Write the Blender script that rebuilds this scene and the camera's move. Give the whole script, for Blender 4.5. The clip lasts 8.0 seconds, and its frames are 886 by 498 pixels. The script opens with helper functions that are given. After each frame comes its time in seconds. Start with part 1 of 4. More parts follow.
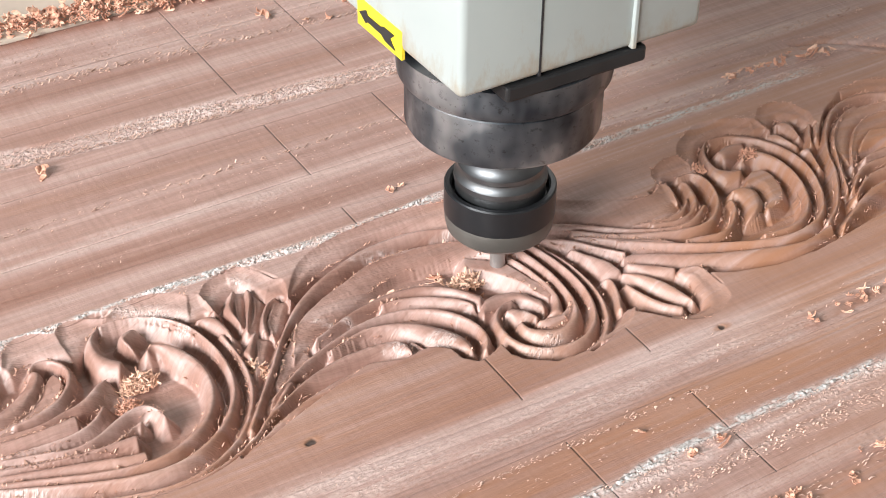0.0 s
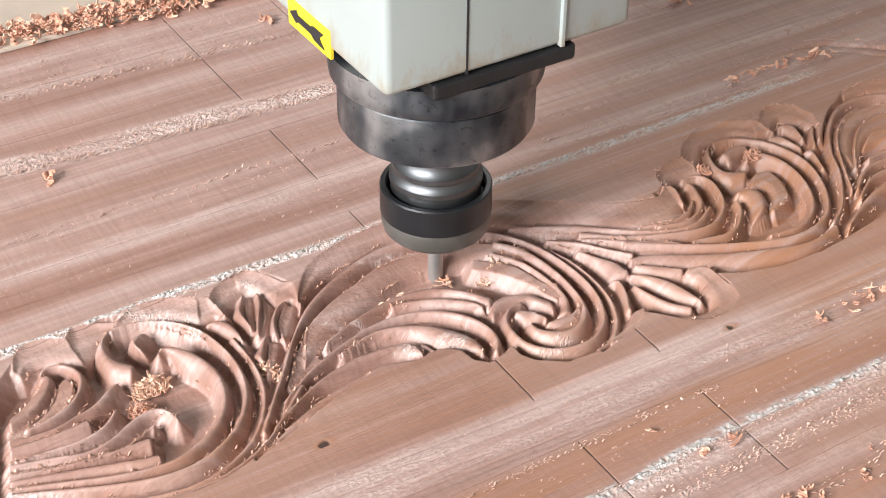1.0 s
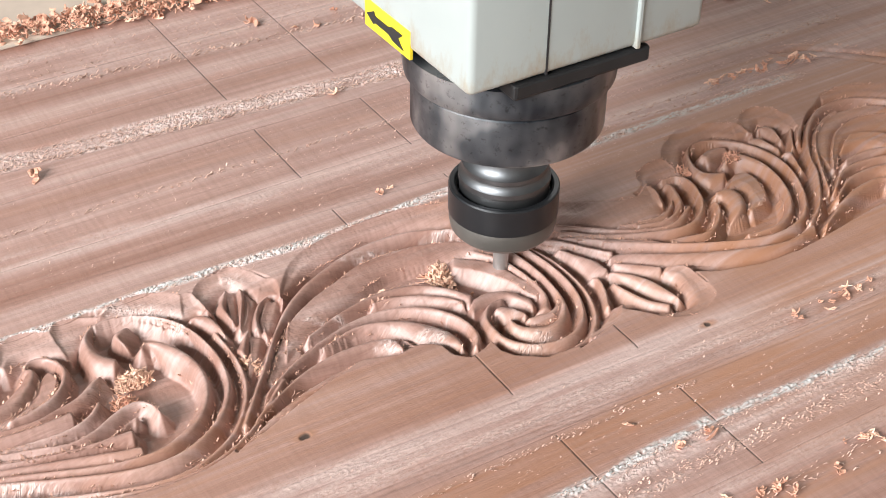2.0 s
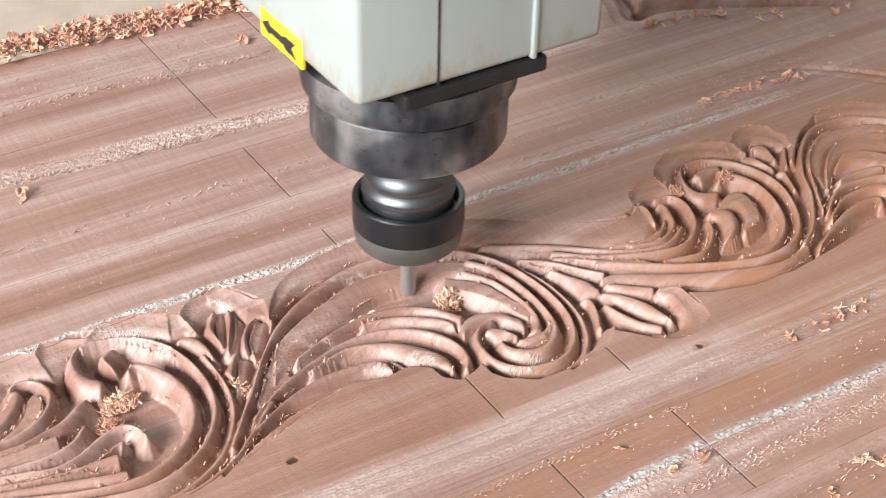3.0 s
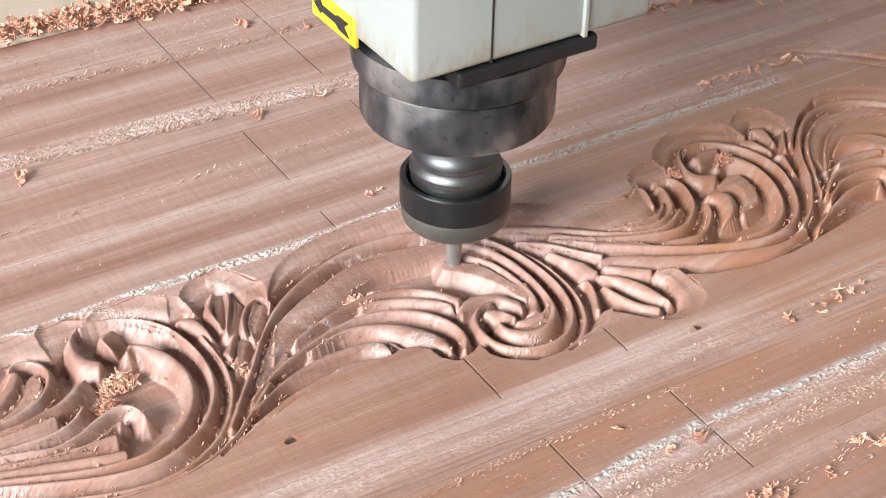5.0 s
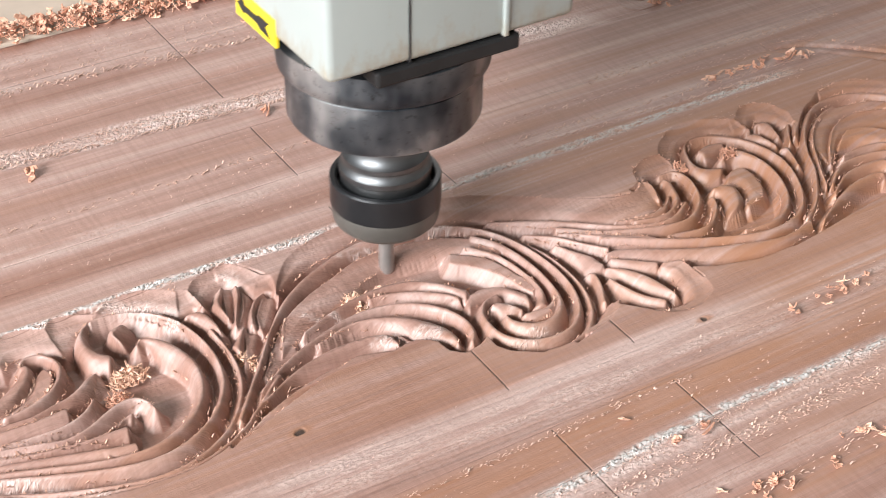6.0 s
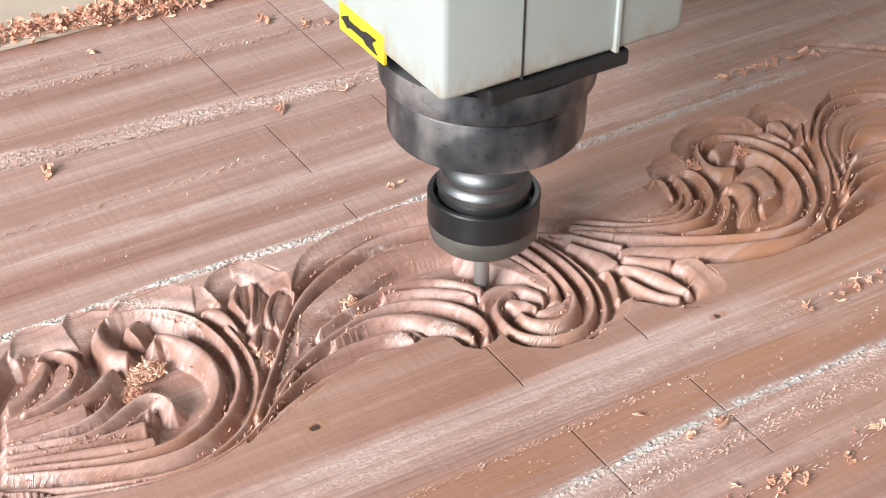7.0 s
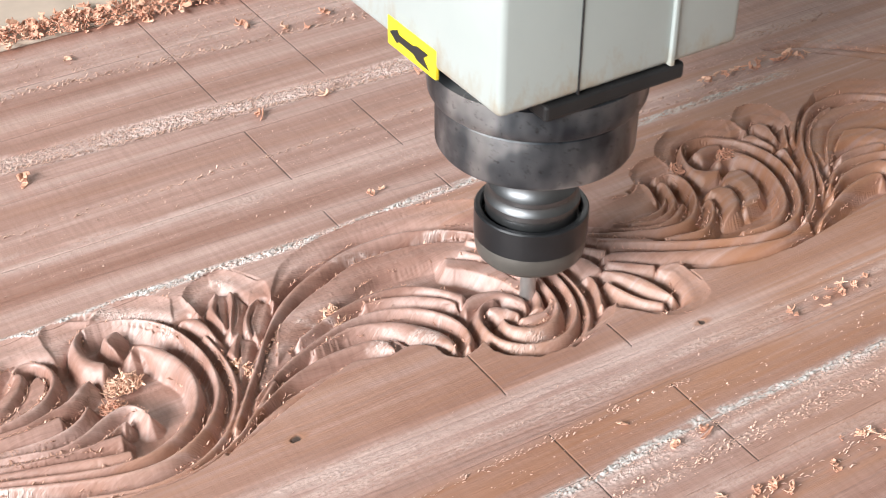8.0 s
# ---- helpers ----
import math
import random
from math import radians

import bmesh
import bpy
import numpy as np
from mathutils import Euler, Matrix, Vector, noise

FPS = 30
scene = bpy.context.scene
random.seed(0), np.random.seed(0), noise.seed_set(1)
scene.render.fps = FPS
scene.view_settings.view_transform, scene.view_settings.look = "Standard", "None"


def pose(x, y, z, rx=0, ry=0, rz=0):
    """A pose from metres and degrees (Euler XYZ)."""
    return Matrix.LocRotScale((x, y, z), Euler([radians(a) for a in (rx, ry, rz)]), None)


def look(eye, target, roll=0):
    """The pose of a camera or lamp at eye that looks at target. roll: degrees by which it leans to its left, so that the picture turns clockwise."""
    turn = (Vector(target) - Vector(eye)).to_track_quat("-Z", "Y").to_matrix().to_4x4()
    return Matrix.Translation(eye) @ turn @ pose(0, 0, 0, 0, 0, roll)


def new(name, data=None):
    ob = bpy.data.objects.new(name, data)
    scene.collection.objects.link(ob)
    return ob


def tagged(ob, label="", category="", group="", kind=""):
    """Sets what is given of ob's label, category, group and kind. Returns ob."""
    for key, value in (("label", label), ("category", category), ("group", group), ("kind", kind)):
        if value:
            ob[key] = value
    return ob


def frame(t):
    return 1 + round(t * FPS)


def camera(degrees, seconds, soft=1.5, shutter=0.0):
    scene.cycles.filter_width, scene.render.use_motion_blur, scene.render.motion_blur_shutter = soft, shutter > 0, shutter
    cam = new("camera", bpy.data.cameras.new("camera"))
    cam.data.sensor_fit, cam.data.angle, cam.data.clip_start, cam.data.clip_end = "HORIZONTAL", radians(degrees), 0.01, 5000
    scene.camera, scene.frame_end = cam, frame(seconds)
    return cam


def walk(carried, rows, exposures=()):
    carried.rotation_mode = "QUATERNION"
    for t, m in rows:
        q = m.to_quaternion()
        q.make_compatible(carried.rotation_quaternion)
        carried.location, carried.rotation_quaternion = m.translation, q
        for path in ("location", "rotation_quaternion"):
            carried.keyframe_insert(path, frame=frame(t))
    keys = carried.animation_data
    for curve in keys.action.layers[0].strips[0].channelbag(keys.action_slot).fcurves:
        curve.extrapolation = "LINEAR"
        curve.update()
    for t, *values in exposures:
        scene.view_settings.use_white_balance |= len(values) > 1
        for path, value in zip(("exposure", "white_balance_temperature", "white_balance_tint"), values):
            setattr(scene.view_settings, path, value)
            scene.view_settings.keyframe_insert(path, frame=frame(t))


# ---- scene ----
cam = camera(32.0, 8.0, soft=0.85, shutter=0.4)
walk(cam, [
    (0, look((-0.2303, -0.3241, 0.3629), (0.0199, 0.0841, 0.0012), 0.55)),
    (0.5, look((-0.2319, -0.3204, 0.3599), (0.0222, 0.0862, -0.0007), 0.39)),
    (1, look((-0.2389, -0.3228, 0.3619), (0.0165, 0.0848, 0.0033), 0.52)),
    (1.5, look((-0.2427, -0.3334, 0.3611), (0.0154, 0.0742, 0.0044), 0.85)),
    (3, look((-0.2358, -0.3278, 0.3599), (0.0276, 0.0820, 0.0096), 1.19)),
    (3.5, look((-0.2421, -0.3310, 0.3583), (0.0207, 0.0795, 0.0085), 1.44)),
    (4, look((-0.2370, -0.3305, 0.3569), (0.0257, 0.0795, 0.0064), 1.49)),
    (5.5, look((-0.2362, -0.3318, 0.3572), (0.0248, 0.0768, 0.0037), 0.90)),
    (6, look((-0.2389, -0.3347, 0.3573), (0.0209, 0.0752, 0.0046), 0.73)),
    (6.5, look((-0.2418, -0.3360, 0.3563), (0.0160, 0.0754, 0.0038), 0.62)),
    (7, look((-0.2429, -0.3366, 0.3573), (0.0145, 0.0756, 0.0053), 0.58)),
    (7.5, look((-0.2395, -0.3341, 0.3552), (0.0201, 0.0773, 0.0040), 0.68)),
    (8, look((-0.2367, -0.3318, 0.3558), (0.0245, 0.0778, 0.0036), 0.45)),
])

# ---- light: daylight through the open side of the workshop, plus an added fill ----
world = bpy.data.worlds.new("world")
scene.world = world
world.use_nodes = True
sky = world.node_tree.nodes.new("ShaderNodeTexSky")
sky.sky_type, sky.sun_disc = "NISHITA", False
sky.sun_elevation, sky.sun_rotation = radians(35), radians(-100)
world.node_tree.links.new(sky.outputs[0], world.node_tree.nodes["Background"].inputs[0])
world.node_tree.nodes["Background"].inputs[1].default_value = 0.06


def area_light(name, eye, target, wide, high, watts, colour):
    data = bpy.data.lights.new(name, "AREA")
    data.shape, data.size, data.size_y, data.energy, data.color = "RECTANGLE", wide, high, watts, colour
    ob = new(name, data)
    ob.matrix_world = look(eye, target)
    return ob


area_light("window_light_side", (-2.2, -0.62, 1.18), (0, 0.1, 0.0), 1.8, 0.7, 184, (0.965, 0.985, 1.0))
# added fill lamp inside the closed north wall, softens the head's shadow
area_light("back_fill_light", (1.3, 3.4, 2.2), (0.15, 0.1, 0.0), 2.6, 1.5, 34, (1.0, 0.98, 0.96))
scene.view_settings.exposure = 0.0


# ---- materials ----
def material(name):
    m = bpy.data.materials.new(name)
    m.use_nodes = True
    return m, m.node_tree.nodes, m.node_tree.links, m.node_tree.nodes["Principled BSDF"]


def ramp_node(nodes, stops):
    node = nodes.new("ShaderNodeValToRGB")
    while len(node.color_ramp.elements) < len(stops):
        node.color_ramp.elements.new(0.5)
    for e, (p, c) in zip(node.color_ramp.elements, stops):
        e.position, e.color = p, (*c, 1)
    return node


def noise_node(nodes, links, vector, scale, detail=4, rough=0.55):
    node = nodes.new("ShaderNodeTexNoise")
    node.inputs["Scale"].default_value, node.inputs["Detail"].default_value, node.inputs["Roughness"].default_value = scale, detail, rough
    links.new(vector, node.inputs["Vector"])
    return node


def mapped(nodes, links, scale, rot=(0, 0, 0)):
    tc = nodes.new("ShaderNodeTexCoord")
    mp = nodes.new("ShaderNodeMapping")
    mp.inputs["Scale"].default_value = scale
    mp.inputs["Rotation"].default_value = rot
    links.new(tc.outputs["Object"], mp.inputs["Vector"])
    return mp.outputs["Vector"]


def mix_node(nodes, links, kind, factor, a, b):
    node = nodes.new("ShaderNodeMix")
    node.data_type, node.blend_type = "RGBA", kind
    for value, slot in ((factor, 0), (a, 6), (b, 7)):
        if isinstance(value, (int, float)):
            node.inputs[slot].default_value = value
        elif isinstance(value, tuple):
            node.inputs[slot].default_value = (*value, 1)
        else:
            links.new(value, node.inputs[slot])
    return node.outputs[2]


def bumped(nodes, links, bsdf, height, distance, strength=1.0):
    b = nodes.new("ShaderNodeBump")
    b.inputs["Distance"].default_value, b.inputs["Strength"].default_value = distance, strength
    links.new(height, b.inputs["Height"])
    links.new(b.outputs[0], bsdf.inputs["Normal"])


def plain(name, colour, rough=0.5, metal=0.0, vary=0.15, scale=60, bump=0.0):
    """A paint, plastic or metal with slight mottling."""
    m, nodes, links, bsdf = material(name)
    n = noise_node(nodes, links, mapped(nodes, links, (1, 1, 1)), scale, 5)
    r = ramp_node(nodes, [(0.3, tuple(c * (1 - vary) for c in colour)), (0.7, tuple(min(1, c * (1 + vary)) for c in colour))])
    links.new(n.outputs[0], r.inputs[0])
    links.new(r.outputs[0], bsdf.inputs["Base Color"])
    bsdf.inputs["Roughness"].default_value, bsdf.inputs["Metallic"].default_value = rough, metal
    if bump:
        bumped(nodes, links, bsdf, n.outputs[0], bump)
    return m


def wood_material():
    """Reddish planed hardwood: streaks along x, pale torn bands and fresh cuts from mesh attributes."""
    m, nodes, links, bsdf = material("wood")
    broad = noise_node(nodes, links, mapped(nodes, links, (1.2, 60, 8)), 1.0, 4)
    streak = noise_node(nodes, links, mapped(nodes, links, (9, 420, 24)), 1.0, 5, 0.65)
    pores = noise_node(nodes, links, mapped(nodes, links, (110, 2600, 160)), 1.0, 3, 0.6)
    base = ramp_node(nodes, [(0.28, (0.285, 0.135, 0.094)), (0.5, (0.42, 0.255, 0.212)), (0.72, (0.575, 0.42, 0.385))])
    links.new(broad.outputs[0], base.inputs[0])
    fine = ramp_node(nodes, [(0.3, (0.66, 0.60, 0.56)), (0.7, (1.12, 1.10, 1.08))])
    links.new(streak.outputs[0], fine.inputs[0])
    colour = mix_node(nodes, links, "MULTIPLY", 0.62, base.outputs[0], fine.outputs[0])
    dots = ramp_node(nodes, [(0.34, (0.70, 0.62, 0.57)), (0.46, (1, 1, 1))])
    links.new(pores.outputs[0], dots.inputs[0])
    colour = mix_node(nodes, links, "MULTIPLY", 0.4, colour, dots.outputs[0])
    chatter = noise_node(nodes, links, mapped(nodes, links, (620, 45, 90), (0, 0, 0.12)), 1.0, 3, 0.6)
    marks = ramp_node(nodes, [(0.36, (0.80, 0.76, 0.73)), (0.60, (1.06, 1.06, 1.06))])
    links.new(chatter.outputs[0], marks.inputs[0])
    colour = mix_node(nodes, links, "MULTIPLY", 0.5, colour, marks.outputs[0])
    tone = nodes.new("ShaderNodeAttribute")
    tone.attribute_name = "tone"
    sep = nodes.new("ShaderNodeSeparateColor")
    links.new(tone.outputs["Color"], sep.inputs[0])
    colour = mix_node(nodes, links, "MIX", sep.outputs[0], colour, (0.76, 0.62, 0.575))   # pale torn fibre
    colour = mix_node(nodes, links, "MIX", sep.outputs[1], colour, (0.36, 0.165, 0.088))  # warm brown boards
    colour = mix_node(nodes, links, "MIX", sep.outputs[2], colour, (0.02, 0.013, 0.011))  # saw lines and knots
    colour = mix_node(nodes, links, "MIX", tone.outputs["Alpha"], colour, (0.56, 0.54, 0.52))  # dried glue
    links.new(colour, bsdf.inputs["Base Color"])
    bsdf.inputs["Roughness"].default_value = 0.47
    bsdf.inputs["Specular IOR Level"].default_value = 0.9
    add = nodes.new("ShaderNodeMath")
    links.new(streak.outputs[0], add.inputs[0])
    links.new(pores.outputs[0], add.inputs[1])
    torn = noise_node(nodes, links, mapped(nodes, links, (520, 1100, 900)), 1.0, 3, 0.6)
    rough = nodes.new("ShaderNodeMath")
    rough.operation = "MULTIPLY_ADD"
    scaled = nodes.new("ShaderNodeMath")
    scaled.operation = "MULTIPLY"
    scaled.inputs[1].default_value = 7.0
    over = nodes.new("ShaderNodeMath")
    over.operation, over.use_clamp = "SUBTRACT", True
    over.inputs[1].default_value = 0.3
    links.new(sep.outputs[0], over.inputs[0])
    links.new(over.outputs[0], scaled.inputs[0])
    links.new(torn.outputs[0], rough.inputs[0])
    links.new(scaled.outputs[0], rough.inputs[1])
    links.new(add.outputs[0], rough.inputs[2])
    bumped(nodes, links, bsdf, rough.outputs[0], 0.0002)
    return m


def spindle_steel():
    """Bare turned steel, mottled with dark handling stains and bright rubbed spots."""
    m, nodes, links, bsdf = material("spindle_steel")
    big = noise_node(nodes, links, mapped(nodes, links, (1, 1, 0.7)), 42, 3, 0.5)
    small = noise_node(nodes, links, mapped(nodes, links, (1, 1, 1)), 420, 4, 0.6)
    stains = ramp_node(nodes, [(0.36, (0.028, 0.034, 0.043)), (0.5, (0.12, 0.135, 0.15)), (0.66, (0.46, 0.48, 0.49))])
    links.new(big.outputs[0], stains.inputs[0])
    specks = ramp_node(nodes, [(0.30, (0.45, 0.43, 0.41)), (0.42, (1, 1, 1))])
    links.new(small.outputs[0], specks.inputs[0])
    links.new(mix_node(nodes, links, "MULTIPLY", 0.8, stains.outputs[0], specks.outputs[0]), bsdf.inputs["Base Color"])
    rough = ramp_node(nodes, [(0.3, (0.5, 0.5, 0.5)), (0.7, (0.27, 0.27, 0.27))])
    links.new(big.outputs[0], rough.inputs[0])
    links.new(rough.outputs[0], bsdf.inputs["Roughness"])
    bsdf.inputs["Metallic"].default_value = 0.8
    bumped(nodes, links, bsdf, small.outputs[0], 0.00008)
    return m


def ivory_paint():
    """Ivory machine paint with scuffs and rusty grime that crept up from the lower edge."""
    m, nodes, links, bsdf = material("ivory_paint")
    vec = mapped(nodes, links, (1, 1, 1))
    soft = noise_node(nodes, links, vec, 18, 4)
    grime = noise_node(nodes, links, mapped(nodes, links, (1, 1, 0.45)), 110, 5, 0.7)
    paint = ramp_node(nodes, [(0.3, (0.335, 0.372, 0.362)), (0.7, (0.38, 0.415, 0.402))])
    links.new(soft.outputs[0], paint.inputs[0])
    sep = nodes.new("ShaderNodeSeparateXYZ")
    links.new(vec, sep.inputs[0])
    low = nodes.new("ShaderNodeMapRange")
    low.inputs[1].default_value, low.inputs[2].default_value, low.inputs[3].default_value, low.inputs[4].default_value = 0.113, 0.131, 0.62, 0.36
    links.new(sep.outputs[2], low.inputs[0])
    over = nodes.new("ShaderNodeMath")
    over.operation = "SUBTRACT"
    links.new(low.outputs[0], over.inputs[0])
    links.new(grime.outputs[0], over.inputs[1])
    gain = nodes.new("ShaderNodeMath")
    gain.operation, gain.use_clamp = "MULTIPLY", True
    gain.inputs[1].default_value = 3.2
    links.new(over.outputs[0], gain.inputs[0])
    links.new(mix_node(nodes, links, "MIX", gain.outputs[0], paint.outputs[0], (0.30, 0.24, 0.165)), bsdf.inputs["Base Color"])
    bsdf.inputs["Roughness"].default_value = 0.36
    return m


WOOD = wood_material()
FIBRE = plain("wood_fibre", (0.54, 0.36, 0.29), 0.65, 0, 0.25, 300)
IVORY = ivory_paint()
IRON = spindle_steel()
STEEL = plain("polished_steel", (0.15, 0.155, 0.16), 0.45, 1.0, 0.2, 80)
CUTTER_STEEL = plain("cutter_steel", (0.42, 0.40, 0.385), 0.42, 0.7, 0.15, 90)
BLACK = plain("black_oxide", (0.018, 0.019, 0.021), 0.32, 0.3, 0.2, 70)
DARK = plain("dark_plate", (0.014, 0.014, 0.015), 0.55, 0.2, 0.3, 90)
YELLOW = plain("yellow_film", (0.80, 0.62, 0.03), 0.4, 0, 0.04, 60)
INK = plain("black_ink", (0.02, 0.02, 0.022), 0.5, 0, 0.1, 60)
WALL = plain("workshop_plaster", (0.45, 0.44, 0.42), 0.9, 0, 0.12, 3)
NUT_GREY = plain("worn_oxide", (0.12, 0.113, 0.102), 0.38, 0.4, 0.2, 40)
CHIP = plain("fresh_chip", (0.64, 0.34, 0.235), 0.5, 0, 0.3, 120)
PALE_CHIP = plain("pale_chip", (0.74, 0.47, 0.34), 0.5, 0, 0.25, 160)
BURR = plain("burr_fibre", (0.56, 0.33, 0.245), 0.6, 0, 0.3, 160)
MDF = plain("bed_board", (0.52, 0.42, 0.34), 0.85, 0, 0.15, 30)


# ---- building blocks ----
def part(name, bm, mat, parent, label="", smooth=False):
    mesh = bpy.data.meshes.new(name)
    bm.normal_update()
    bm.to_mesh(mesh)
    bm.free()
    mesh.materials.append(mat)
    if smooth:
        mesh.shade_smooth()
    ob = new(name, mesh)
    if parent:
        ob.parent = parent
    return tagged(ob, label)


def box_bm(x0, x1, y0, y1, z0, z1, bevel=0.0, segments=2):
    bm = bmesh.new()
    bmesh.ops.create_cube(bm, size=1, matrix=Matrix.Translation(((x0 + x1) / 2, (y0 + y1) / 2, (z0 + z1) / 2)) @ Matrix.Diagonal((x1 - x0, y1 - y0, z1 - z0, 1)))
    if bevel:
        bmesh.ops.bevel(bm, geom=bm.edges[:], offset=bevel, segments=segments, affect="EDGES", profile=0.5)
    return bm


def lathe_bm(profile, n=96):
    """A turned body: (radius, z) rows from the bottom up, closed at both ends."""
    bm = bmesh.new()
    rings = [[bm.verts.new((r * math.cos(2 * math.pi * k / n), r * math.sin(2 * math.pi * k / n), z)) for k in range(n)] for r, z in profile]
    for a, b in zip(rings, rings[1:]):
        for k in range(n):
            bm.faces.new((a[k], a[(k + 1) % n], b[(k + 1) % n], b[k]))
    bm.faces.new(rings[0][::-1])
    bm.faces.new(rings[-1])
    return bm


def sharp(ob, degrees=35):
    ob.data.shade_smooth()
    ob.data.set_sharp_from_angle(angle=radians(degrees))
    return ob


# ---- the workshop ----
def room():
    ground = part("floor", box_bm(-2.6, 3.0, -2.6, 3.6, -0.90, -0.80), WALL, None)
    tagged(ground, "grey concrete workshop floor", "floor", kind="structure")
    for name, b in (("wall_east", (3.0, 3.15, -2.6, 3.6, -0.8, 3.6)), ("wall_south", (-2.6, 3.0, -2.75, -2.6, -0.8, 3.6)),
                    ("wall_north", (-2.6, 3.0, 3.6, 3.75, -0.8, 3.6))):
        tagged(part(name, box_bm(*b), WALL, None), "plain pale plastered workshop wall", "wall", kind="structure")
    for name, b in (("wall_west", (-2.6, -2.45, -2.6, 3.6, -0.8, 0.75)), ("wall_west_upper", (-2.6, -2.45, -2.6, 3.6, 1.75, 3.6))):
        tagged(part(name, box_bm(*b), WALL, None), "plastered wall with a long open window strip", "wall", kind="structure")
    top = part("ceiling", box_bm(-2.75, 3.15, -2.75, 3.75, 3.6, 3.7), WALL, None)
    tagged(top, "plain pale workshop ceiling", "ceiling", kind="structure")


def machine_bed():
    bed = tagged(new("machine_bed"), "flat router bed of pale board on steel legs", "machine bed")
    part("bed_board", box_bm(-0.75, 0.95, -0.55, 0.95, -0.055, -0.030, 0.002), MDF, bed)
    for x in (-0.68, 0.82):
        for y in (-0.48, 0.82):
            part("leg", box_bm(x, x + 0.06, y, y + 0.06, -0.80, -0.0554, 0.003), IVORY, bed)


def stock_plank():
    plank = part("stock_plank", box_bm(-0.30, 0.60, 0.3295, 0.66, -0.030, 0.0006, 0.0015), MDF, None)
    tagged(plank, "smooth pale plank clamped behind the carved panel", "plank")


room()
machine_bed()
stock_plank()


# ---- the carved panel: a relief cut into glued boards ----
X0, X1, Y0, Y1 = -0.24, 0.50, -0.16, 0.327
DEEP = -9.0


def steps(stops):
    """Grid lines from (start, spacing) rows up to the last start."""
    out = []
    for (a, d), (b, _) in zip(stops, stops[1:]):
        out.extend(np.arange(round((b - a) / d)) * d + a)
    return np.array(out + [stops[-1][0]])


XS = steps([(X0, 0.004), (-0.20, 0.0004), (0.335, 0.005), (X1, 1)])
YS = steps([(Y0, 0.004), (-0.12, 0.0005), (-0.03, 0.0004), (0.13, 0.0007), (0.277, 0.001), (Y1, 1)])


def spline(points, n):
    """n points evenly along a smooth curve through the given ones (mm)."""
    p = np.array(points, float)
    if len(p) == 2:
        return p[0] + (p[1] - p[0]) * np.linspace(0, 1, n)[:, None]
    q = np.vstack([2 * p[0] - p[1], p, 2 * p[-1] - p[-2]])
    out = []
    for i in range(1, len(q) - 2):
        t = np.linspace(0, 1, 24, endpoint=False)[:, None]
        a, b, c, d = q[i - 1], q[i], q[i + 1], q[i + 2]
        out.append(0.5 * (2 * b + (c - a) * t + (2 * a - 5 * b + 4 * c - d) * t**2 + (3 * b - a - 3 * c + d) * t**3))
    out = np.vstack(out + [p[-1:]])
    run = np.r_[0, np.cumsum(np.linalg.norm(np.diff(out, axis=0), axis=1))]
    return np.stack([np.interp(np.linspace(0, run[-1], n), run, out[:, k]) for k in (0, 1)], 1)


